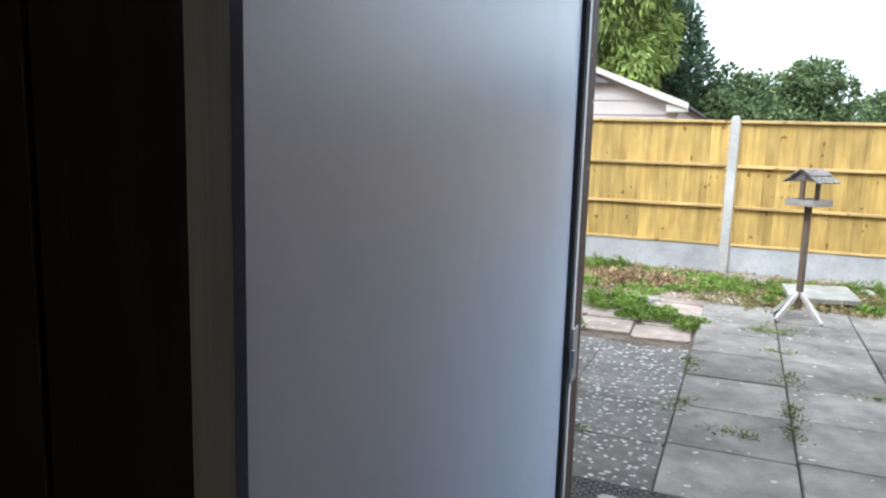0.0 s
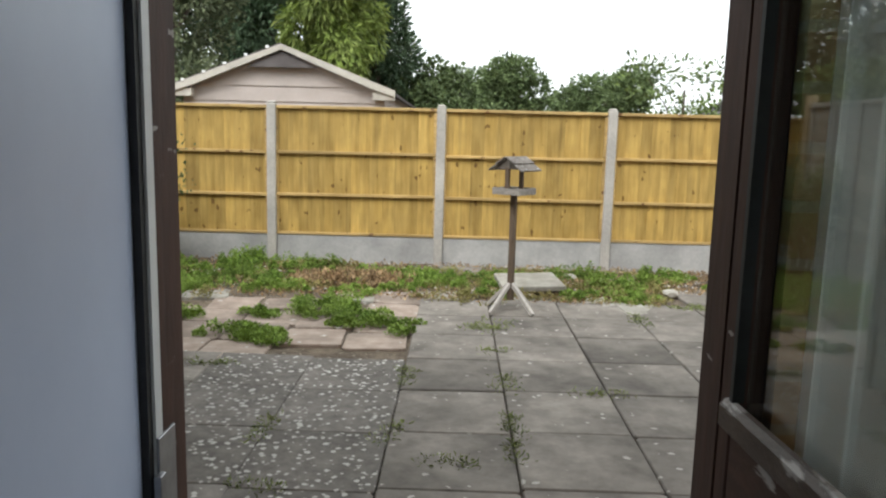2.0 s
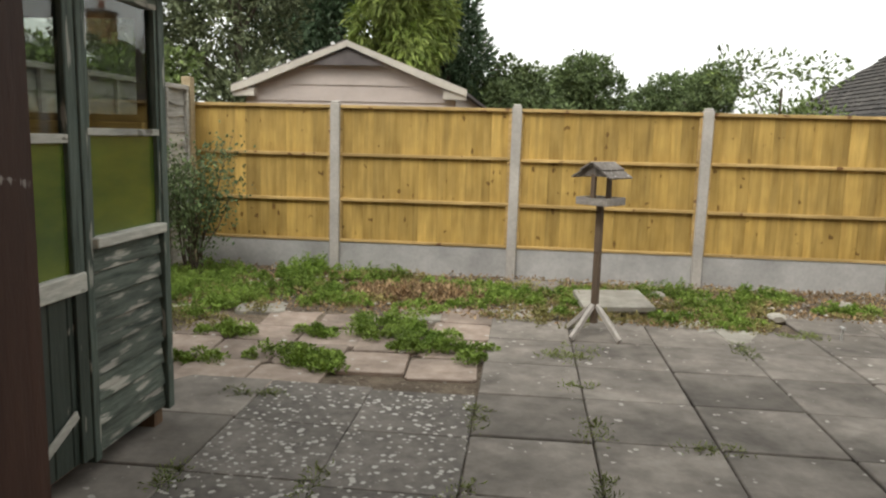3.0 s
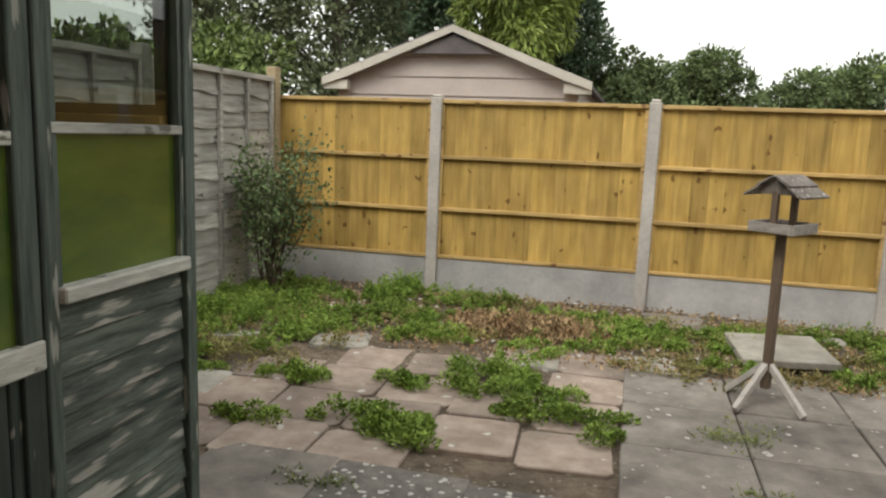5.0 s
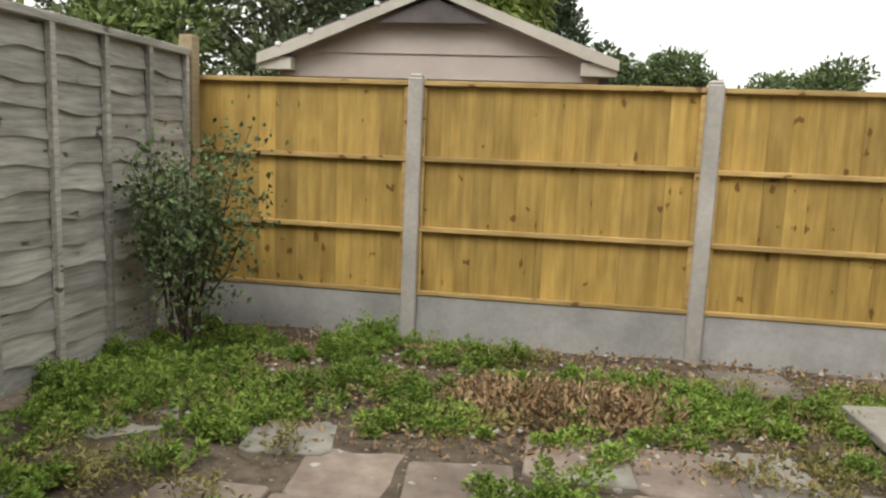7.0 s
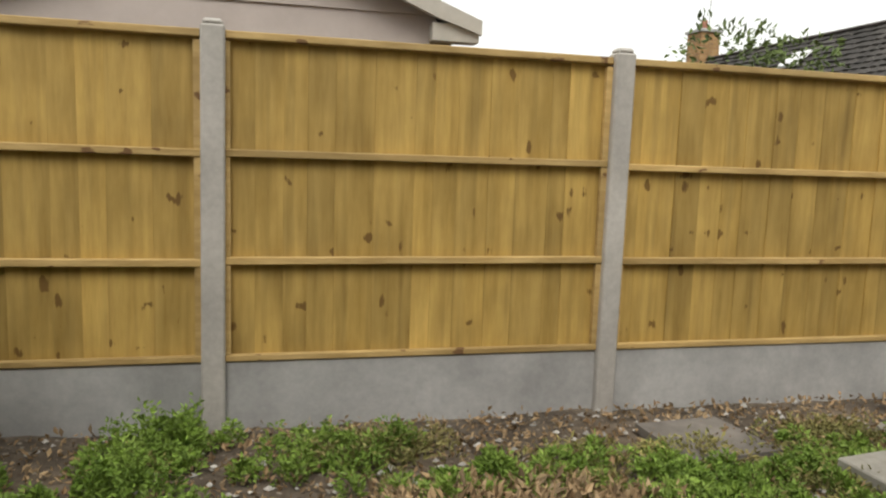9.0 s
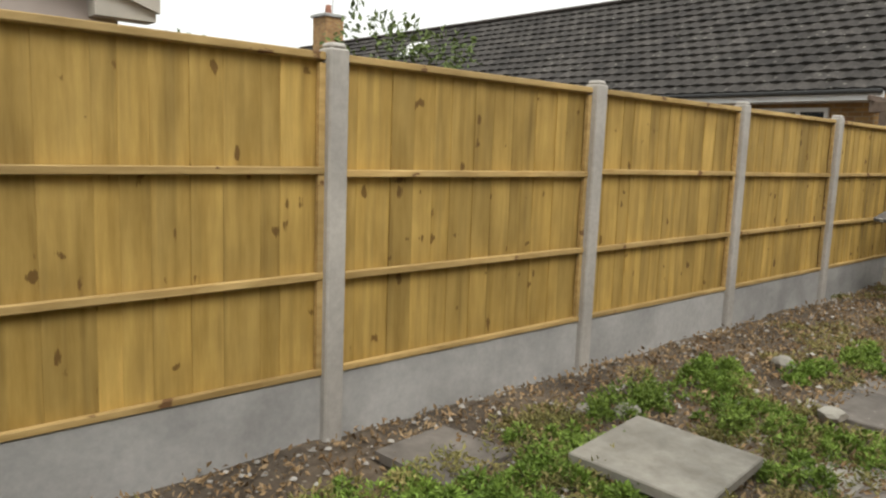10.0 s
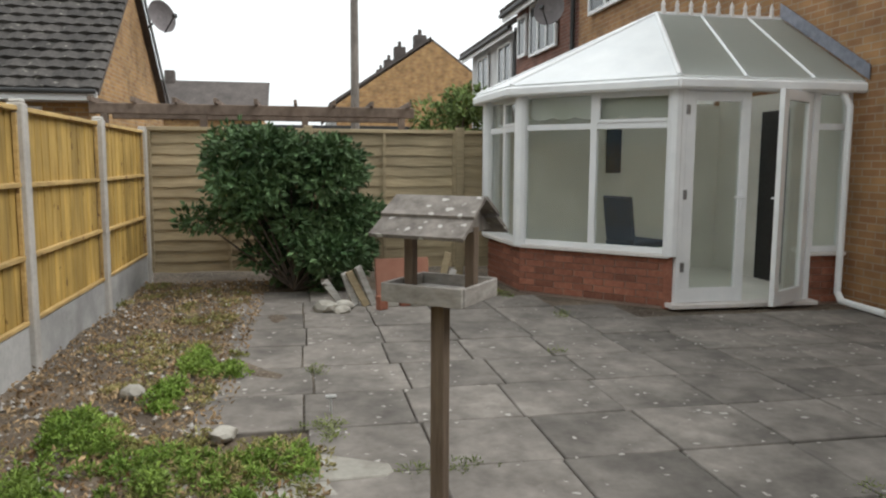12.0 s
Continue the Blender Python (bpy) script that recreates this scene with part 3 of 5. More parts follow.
def lap_panel(name, m, length, z0, z1, material, label, group, n=12, battens=5, wave=0.012, seed=0):
    """Panel along local x, boards bow and overlap; faces local -y."""
    pan = new("panel")
    pan.parent = group
    pan.matrix_local = m
    rr = random.Random(seed)
    step = (z1 - z0) / n
    for i in range(n):
        bm = B()
        seg = 14
        ph = rr.uniform(0, 6)
        lo_f, hi_f, lo_b, hi_b = [], [], [], []
        for s in range(seg + 1):
            x = length * s / seg
            w = wave * math.sin(ph + s * 0.9) + wave * 0.7 * math.sin(ph * 2 + s * 2.1)
            zb, zt = z0 + step * i - 0.015 + w, z0 + step * (i + 1) + 0.004
            lo_f.append(bm.verts.new((x, -0.022 - abs(w) * 0.6, zb)))
            hi_f.append(bm.verts.new((x, -0.004, zt)))
            lo_b.append(bm.verts.new((x, -0.012 - abs(w) * 0.6, zb)))
            hi_b.append(bm.verts.new((x, 0.006, zt)))
        for s in range(seg):
            bm.faces.new((lo_f[s], lo_f[s + 1], hi_f[s + 1], hi_f[s]))
            bm.faces.new((lo_b[s + 1], lo_b[s], hi_b[s], hi_b[s + 1]))
            bm.faces.new((lo_b[s], lo_b[s + 1], lo_f[s + 1], lo_f[s]))
        part("board", bm, material, pan)
    for i in range(battens):
        x = 0.02 + (length - 0.04) * i / (battens - 1)
        bx("batten", (x - 0.02, -0.055, z0), (x + 0.02, -0.02, z1 + 0.01), material, pan, 0.003)
    bx("capping", (0, -0.06, z1), (length, 0.03, z1 + 0.045), material, pan, 0.004)
    return pan


LX = -3.1
for k, y in enumerate((1.55, 3.43, 5.3, 7.2)):
    lap_panel("panel", pose(LX, y, 0, 0, 0, 90), 1.8, 0.06, 1.85, LAP, "", fence_old, 13, 5, 0.014, k)
    ob = bx("post", (-0.05, -0.05, -0.2), (0.05, 0.05, 1.97), LAP, fence_old, 0.006)
    ob.matrix_local = pose(LX, y - 0.04, 0)
ob = bx("corner_post", (-0.05, -0.05, -0.2), (0.05, 0.05, 1.99), LAP_BROWN, fence_old, 0.006)
ob.matrix_local = pose(LX + 0.02, 9.06, 0)
EX = 7.95
for k, y in enumerate((9.1, 7.25, 5.42, 3.6)):
    lap_panel("panel", pose(EX, y, 0, 0, 0, 270), 1.78, 0.1, 1.74, LAP_BROWN, "", fence_end, 13, 3, 0.006, k + 9)
    ob = bx("post", (-0.05, -0.05, -0.2), (0.05, 0.05, 1.82), LAP_BROWN, fence_end, 0.006)
    ob.matrix_local = pose(EX - 0.02, y - 1.83, 0)

# ---- house: rear wall, door, passage ----
WY, WT = 1.97, 0.12
bm = B()
box(bm, (-6.0, WY - WT, -0.1), (0.11, WY, 5.2))
box(bm, (0.99, WY - WT, -0.1), (13.0, WY, 5.2))
box(bm, (0.11, WY - WT, 2.16), (0.99, WY, 5.2))
structure("wall_rear", bm, HOUSE_BRICK, "brown brick rear wall of the two-storey house", "wall")
bm = slabpoly(B(), [(-6.2, 2.35, 5.15), (13.2, 2.35, 5.15), (13.2, -2.5, 8.2), (-6.2, -2.5, 8.2)], 0.15)
structure("roof", bm, TILE_FAR, "dark tiled roof of the house", "roof")
frame_ = tagged(new("door_frame_1"), "dark brown timber door frame, paint worn", "door frame", kind="structure")
bx("jamb", (0.11, WY - 0.075, 0.0), (0.148, WY + 0.012, 2.16), BROWN_DOOR, frame_)
bx("jamb", (0.937, WY - 0.068, 0.0), (0.99, WY + 0.014, 2.16), BROWN_DOOR, frame_)
bx("head", (0.148, WY - 0.06, 2.11), (0.937, WY + 0.012, 2.16), BROWN_DOOR, frame_)
bx("threshold", (0.11, WY - 0.12, -0.05), (0.99, WY + 0.05, 0.03), BROWN_DOOR, frame_, 0.01)
bx("seal", (0.11, WY - 0.112, 0.03), (0.144, WY - 0.098, 2.1), SEAL_AND_SHADE, frame_)
bx("lining", (0.11, WY - 0.098, 0.03), (0.1485, WY - 0.075, 2.1), WHITE_STRIP, frame_, 0.0, "white painted strip")
bx("keeper_plate", (0.1485, WY - 0.10, 0.86), (0.153, WY - 0.04, 1.0), METAL, frame_, 0.001, "dull metal keeper plate")
bx("keeper_lip", (0.15, WY - 0.115, 0.905), (0.16, WY - 0.095, 0.95), METAL, frame_, 0.001)

door = thing("door_1", pose(0.938, WY - 0.07, 0.055, 0, 0, 270 + 2.0), "brown half-glazed back door standing open, paint chipped", "door", kind="structure")
DW = 0.79
bx("stile", (0.0, 0.0, 0.0), (0.04, 0.045, 2.05), BROWN_DOOR, door, 0.004)
bx("stile", (DW - 0.10, 0.0, 0.0), (DW, 0.045, 2.05), BROWN_DOOR, door, 0.004)
bx("top_rail", (0.04, 0.0, 1.95), (DW - 0.10, 0.045, 2.05), BROWN_DOOR, door, 0.003)
bx("lock_rail", (0.04, 0.001, 0.86), (DW - 0.10, 0.044, 0.99), PEELING, door, 0.003)
bx("bottom_rail", (0.04, 0.0, 0.0), (DW - 0.10, 0.045, 0.2), BROWN_DOOR, door, 0.003)
bx("panel", (0.04, 0.016, 0.2), (DW - 0.10, 0.03, 0.86), BROWN_DOOR, door)
bm = B()
box(bm, (0.02, -0.012, 0.985), (DW - 0.085, 0.012, 1.03), 0.008)
part("glazing_bead", bm, BROWN_RAIL, door, "worn bead with flaking paint")
for x0, x1 in ((0.04, 0.05), (DW - 0.115, DW - 0.10)):
    bx("glazing_bead", (x0, -0.004, 1.03), (x1, 0.012, 1.95), SEAL_AND_SHADE, door)
p = bx("pane", (0.045, 0.018, 1.0), (DW - 0.11, 0.022, 1.96), CLEAR, door)
p.visible_shadow = False
lock = bx("lock_plate", (DW - 0.105, -0.006, 0.97), (DW - 0.07, 0.0, 1.2), METAL, door, 0.001, "dull metal lock plate")
bm = cyl(B(), (DW - 0.088, -0.006, 1.12), (DW - 0.088, -0.045, 1.12), 0.011)
cyl(bm, (DW - 0.088, -0.04, 1.12), (DW - 0.145, -0.045, 1.118), 0.010, 0.008)
part("handle", bm, BLACK, door, "black lever handle")
# net curtain behind the pane
bm = B()
prev = None
for i in range(81):
    u = i / 80
    x = 0.055 + (DW - 0.16) * u
    y = 0.075 + 0.02 * math.sin(u * 40) + 0.01 * math.sin(u * 17 + 1)
    a, b = bm.verts.new((x, y, 0.93)), bm.verts.new((x, y + 0.004, 1.98))
    if prev:
        bm.faces.new((prev[0], a, b, prev[1]))
    prev = (a, b)
net_sheer = bpy.data.materials.new("sheer_net")
net_sheer.use_nodes = True
nn, nl = net_sheer.node_tree.nodes, net_sheer.node_tree.links
nm = nn.new("ShaderNodeMixShader")
nm.inputs[0].default_value = 0.82
nl.new(nn.new("ShaderNodeBsdfTransparent").outputs[0], nm.inputs[1])
nn["Principled BSDF"].inputs["Base Color"].default_value = (0.75, 0.77, 0.79, 1)
nn["Principled BSDF"].inputs["Roughness"].default_value = 0.95
nt, nx = nn.new("ShaderNodeBsdfTranslucent"), nn.new("ShaderNodeMixShader")
nt.inputs["Color"].default_value = (0.85, 0.87, 0.9, 1)
nl.new(nn["Principled BSDF"].outputs[0], nx.inputs[1])
nl.new(nt.outputs[0], nx.inputs[2])
nl.new(nx.outputs[0], nm.inputs[2])
nl.new(nm.outputs[0], nn["Material Output"].inputs[0])
cur = tagged(part("net_curtain", bm, net_sheer), "sheer white net curtain hanging behind the door pane", "curtain")
cur.matrix_world = door.matrix_world.copy()

# passage inside the house
bm = B()
low = [bm.verts.new(p) for p in ((0.297, 0.377, 0), (0.132, WY - 0.112, 0), (-0.1, WY - 0.112, 0), (0.12, 0.33, 0))]
high = [bm.verts.new((v.co.x, v.co.y, 2.4)) for v in low]
bm.faces.new(low), bm.faces.new(high)
for i in range(4):
    bm.faces.new((low[i], low[(i + 1) % 4], high[(i + 1) % 4], high[i]))
bmesh.ops.recalc_face_normals(bm, faces=bm.faces)
structure("wall_passage", bm, GREY_WALL, "smooth pale grey painted wall of the passage", "wall")
dk = thing("door_2", pose(0.295, 0.370, 0.0, 0, 0, 180 + 18), "dark stained inner door beside the passage", "door", kind="structure")
bx("frame_post", (0.0, 0.0, 0.0), (0.062, 0.05, 2.4), DARK_WOOD, dk)
bx("leaf", (0.066, 0.006, 0.02), (0.8, 0.05, 2.38), DARK_WOOD, dk)
for z in (1.52, 1.36, 1.24):
    bx("hinge", (0.062, -0.003, z), (0.067, 0.004, z + 0.012), METAL, dk)
# gap left for the added window
bm = B()
for lo, hi in (((1.2, 1.8, 0), (1.3, WY - 0.12, 2.4)), ((1.2, -2.4, 0), (1.3, 0.1, 2.4)), ((1.2, 0.1, 0), (1.3, 1.8, 0.95)), ((1.2, 0.1, 2.05), (1.3, 1.8, 2.4))):
    box(bm, lo, hi)
structure("wall_passage_right", bm, PLASTER, "dim plaster wall beside the open door", "wall")
# unseen window, added to brighten the passage wall and the net curtain
w2 = tagged(new("window_2"), "white framed window, unseen, added to light the passage", "window", kind="structure")
for lo, hi in (((1.22, 0.1, 0.95), (1.28, 1.8, 1.0)), ((1.22, 0.1, 2.0), (1.28, 1.8, 2.05)), ((1.22, 0.1, 1.0), (1.28, 0.15, 2.0)), ((1.22, 1.75, 1.0), (1.28, 1.8, 2.0))):
    bx("frame_bar", lo, hi, UPVC, w2)
structure("wall_inner_left", box(B(), (-1.3, -2.4, 0), (-1.2, WY - 0.12, 2.4)), PLASTER, "dim plaster wall", "wall")
structure("wall_inner_back", box(B(), (-1.2, -2.4, 0), (1.2, -2.3, 2.4)), PLASTER, "dim plaster wall", "wall")
structure("floor", box(B(), (-1.3, -2.4, -0.05), (1.3, WY - 0.12, 0.02)), LINO, "dark worn floor of the passage", "floor")
structure("ceiling", box(B(), (-1.3, -2.4, 2.4), (1.3, WY - 0.12, 2.5)), PLASTER, "dim plain ceiling", "ceiling")

# ---- green shed ----
SX, SY0, SY1, SZ = -1.23, 2.35, 4.87, 0.07
shed = thing("garden_shed", pose(0, 0, 0), "old dark green timber shed with peeling paint and windows", "shed")
ME, GE = 4.2, 3.28          # door edge, hinge side
T = 0.045
bx("corner_post", (SX - 0.05, SY1 - 0.045, SZ), (SX + 0.012, SY1 + 0.01, 2.06), GREEN_POST, shed, 0.004)
bx("mullion", (SX - 0.05, ME, SZ), (SX + 0.008, ME + 0.05, 2.06), GREEN_POST, shed, 0.004)
bx("door_post", (SX - 0.05, GE - 0.06, SZ), (SX + 0.008, GE, 2.06), GREEN_POST, shed, 0.004)
bx("corner_post", (SX - 0.05, SY0, SZ), (SX + 0.012, SY0 + 0.05, 2.06), GREEN_POST, shed, 0.004)
n = 8
for i in range(n):
    z = SZ + 0.02 + i * (0.94 - SZ) / n
    for y0, y1 in ((ME + 0.05, SY1 - 0.045), (SY0 + 0.05, GE - 0.06)):
        bm = B()
        box(bm, (0, y0, 0), (0.018, y1, (0.94 - SZ) / n + 0.012), 0.003)
        ob = part("weatherboard", bm, GREEN_PAINT, shed)
        ob.matrix_local = pose(SX - 0.022, 0, z, 0, -8 + rs.uniform(-1.2, 1.2), 0)
for y0, y1 in ((ME + 0.05, SY1 - 0.045), (SY0 + 0.05, GE - 0.06)):
    bx("sill", (SX - 0.05, y0, 0.955), (SX + 0.03, y1, 1.0), SILL_PAINT, shed, 0.006, "flaking white window sill")
    bx("glazing_bar", (SX - 0.035, y0, 1.405), (SX + 0.004, y1, 1.435), SILL_PAINT, shed, 0.003)
    bx("head", (SX - 0.05, y0, 1.97), (SX + 0.006, y1, 2.06), GREEN_PAINT, shed, 0.003)
    bx("green_sheet", (SX - 0.024, y0, 1.0), (SX - 0.018, y1, 1.405), GREEN_FILM, shed, 0, "green sheet behind the glass")
    bx("upper_pane", (SX - 0.024, y0, 1.435), (SX - 0.02, y1, 1.97), SHED_GLASS, shed)
    for y in (y0, y1 - 0.02):
        bx("window_frame", (SX - 0.035, y, 1.0), (SX + 0.002, y + 0.02, 1.97), GREEN_POST, shed)
sd = part("door", box(B(), (SX - 0.04, GE + 0.006, 1.965), (SX + 0.0, ME - 0.006, 2.05), 0.004), GREEN_PAINT, shed, "green shed door, upper half glazed")
yb = GE + 0.006
while yb < ME - 0.02:
    y2 = min(yb + 0.115, ME - 0.006)
    bx("plank", (SX - 0.03, yb, SZ + 0.03), (SX - 0.012, y2 - 0.005, 0.80), GREEN_DARK, sd, 0.004)
    yb = y2
bx("door_rail", (SX - 0.035, GE + 0.006, 0.795), (SX + 0.014, ME - 0.006, 0.875), SILL_PAINT, sd, 0.006, "pale flaking rail")
for y0, y1 in ((GE + 0.006, GE + 0.07), (ME - 0.076, ME - 0.006)):
    bx("door_stile", (SX - 0.035, y0, 0.875), (SX + 0.004, y1, 1.965), GREEN_POST, sd, 0.004)
bx("door_stile", (SX - 0.012, ME - 0.076, SZ + 0.03), (SX + 0.004, ME - 0.006, 0.795), GREEN_DARK, sd, 0.003)
bx("glazing_bar", (SX - 0.03, GE + 0.07, 1.375), (SX + 0.006, ME - 0.076, 1.41), SILL_PAINT, sd, 0.003)
bx("green_sheet", (SX - 0.022, GE + 0.07, 0.87), (SX - 0.016, ME - 0.076, 1.385), GREEN_FILM, sd)
bx("upper_pane", (SX - 0.022, GE + 0.07, 1.41), (SX - 0.018, ME - 0.076, 1.965), SHED_GLASS, sd)
bm = B()
box(bm, (-0.012, -0.02, -0.14), (0.0, 0.02, 0.14), 0.003)
ob = part("brace", bm, SILL_PAINT, sd)
ob.matrix_local = pose(SX + 0.004, 3.98, 0.26, -66, 0, 0)
bm = B()
box(bm, (SX + 0.012, GE + 0.03, 0.82), (SX + 0.03, GE + 0.09, 0.845), 0.004)
cyl(bm, (SX + 0.025, GE + 0.05, 0.835), (SX + 0.05, GE + 0.05, 0.835), 0.012)
part("latch", bm, BLACK, sd, "black iron latch")
# side, back and inside of the shed
bm = B()
box(bm, (-3.0, SY1 - 0.03, SZ), (SX - 0.05, SY1, 1.5))
box(bm, (-3.0, SY1 - 0.03, 1.94), (SX - 0.05, SY1, 2.1))
box(bm, (-3.0, SY1 - 0.03, 1.5), (-1.97, SY1, 1.94))
box(bm, (-1.34, SY1 - 0.03, 1.5), (SX - 0.05, SY1, 1.94))
part("side_wall", bm, SHED_IN, shed)
bx("side_pane", (-1.97, SY1 - 0.018, 1.5), (-1.34, SY1 - 0.014, 1.94), DIM_GLASS, shed)
bx("ledge", (-2.0, SY1 - 0.075, 1.36), (SX - 0.06, SY1 - 0.031, 1.465), PINE_RAIL, shed, 0.004, "pale bare timber ledge under the side window")
bx("back_wall", (-3.0, SY0 + 0.03, SZ), (-2.97, SY1 - 0.03, 2.1), SHED_IN, shed)
bx("end_wall", (-3.0, SY0, SZ), (SX - 0.05, SY0 + 0.03, 2.1), SHED_IN, shed)
bx("floor_boards", (-2.97, SY0 + 0.03, SZ), (SX - 0.05, SY1 - 0.03, SZ + 0.03), SHED_IN, shed)
bx("bearer", (-2.9, SY1 - 0.12, -0.05), (SX - 0.03, SY1 - 0.04, SZ), SHED_IN, shed)
bx("bearer", (-2.9, 3.3, -0.05), (SX - 0.03, 3.38, SZ), SHED_IN, shed)
bx("bearer", (-2.9, SY0 + 0.05, -0.05), (SX - 0.03, SY0 + 0.13, SZ), SHED_IN, shed)
for z in (1.28, 1.62):
    bx("shelf", (-2.97, SY0 + 0.1, z), (-2.7, SY1 - 0.1, z + 0.02), LAP, shed)
bm = slabpoly(B(), [(SX + 0.09, SY0 - 0.05, 2.08), (SX + 0.09, SY1 + 0.12, 2.08), (-3.05, SY1 + 0.12, 2.35), (-3.05, SY0 - 0.05, 2.35)], 0.03)
bmesh.ops.recalc_face_normals(bm, faces=bm.faces)
part("roof", bm, FELT, shed, "black felt roof")
bx("fascia", (SX + 0.07, SY0 - 0.06, 2.045), (SX + 0.095, SY1 + 0.13, 2.11), GREEN_PAINT, shed, 0.003)
bm = B()
part("bargeboard", slabpoly(bm, [(SX + 0.095, SY1 + 0.13, 2.04), (SX + 0.095, SY1 + 0.13, 2.11), (-3.05, SY1 + 0.13, 2.38), (-3.05, SY1 + 0.13, 2.31)], 0.02), GREEN_PAINT, shed)

# ---- bird table ----
bt = thing("bird_table", pose(1.03, 6.93, 0, 0, 0, 52) @ Matrix.Diagonal((0.82, 0.82, 1, 1)), "weathered wooden bird table with a shingled roof and splayed legs", "bird table")
bx("post", (-0.027, -0.027, 0.1), (0.027, 0.027, 0.985), POSTWOOD, bt, 0.003)
for a in (-7, 83, 173, 263):
    bm = B()
    ln = math.hypot(0.255, 0.22)
    box(bm, (0, -0.02, -0.018), (ln * 1.06, 0.02, 0.018), 0.003, pose(0.02, 0, 0.235, 0, math.degrees(math.atan2(0.215, 0.272)), 0))
    ob = part("leg", bm, LEGWOOD, bt)
    ob.matrix_local = pose(0, 0, 0, 0, 0, a)
bx("tray", (-0.15, -0.14, 0.985), (0.15, 0.14, 1.0), LEGWOOD, bt)
for lo, hi in (((-0.16, -0.155, 0.98), (0.16, -0.14, 1.035)), ((-0.16, 0.14, 0.98), (0.16, 0.155, 1.035)), ((-0.165, -0.139, 0.981), (-0.15, 0.139, 1.034)), ((0.15, -0.139, 0.981), (0.165, 0.139, 1.034))):
    bx("rim", lo, hi, TRAYWOOD, bt, 0.002)
for x in (-0.125, 0.125):
    bx("roof_post", (x - 0.018, -0.02, 1.0), (x + 0.018, 0.02, 1.2), POSTWOOD, bt, 0.002)
    bm = B()
    tri = [(x, -0.14, 1.186), (x, 0.14, 1.186), (x, 0, 1.262)]
    part("gable", slabpoly(bm, tri, 0.015), OLDWOOD, bt)
for sgn in (1, -1):
    for k, (u0, u1) in enumerate(((0.0, 0.115), (0.1, 0.215))):
        bm = B()
        d = Vector((0, sgn * 0.89, -0.456))
        nrm = Vector((0, sgn * 0.456, 0.89))
        o = Vector((0, 0, 1.268)) + nrm * (0.012 - 0.010 * k)
        pts = [o + d * u0 + Vector((-0.18, 0, 0)), o + d * u0 + Vector((0.18, 0, 0)), o + d * u1 + Vector((0.185, 0, 0)), o + d * u1 + Vector((-0.185, 0, 0))]
        slabpoly(bm, pts if sgn < 0 else pts[::-1], 0.011)
        bmesh.ops.recalc_face_normals(bm, faces=bm.faces)
        part("shingle", bm, SHINGLE, bt)

# ---- conservatory ----
con = thing("conservatory", pose(0, 0, 0), "white framed conservatory on a low red brick wall", "conservatory")
CZ, EZ, TZ = 0.5, 2.14, 1.76
CORN = [(5.42, WY), (5.42, 3.86), (6.58, 5.03), (7.72, 5.10), (7.85, 4.4), (7.85, WY)]
brick_me = {}


def brick(length):
    key = round(length, 3)
    if key not in brick_me:
        bm = box(B(), (0, -0.004, 0), (length, 0.09, 0.064), 0.003)
        me = bpy.data.meshes.new("brick")
        bm.to_mesh(me)
        bm.free()
        me.materials.append(BRICK)
        brick_me[key] = me
    return brick_me[key]


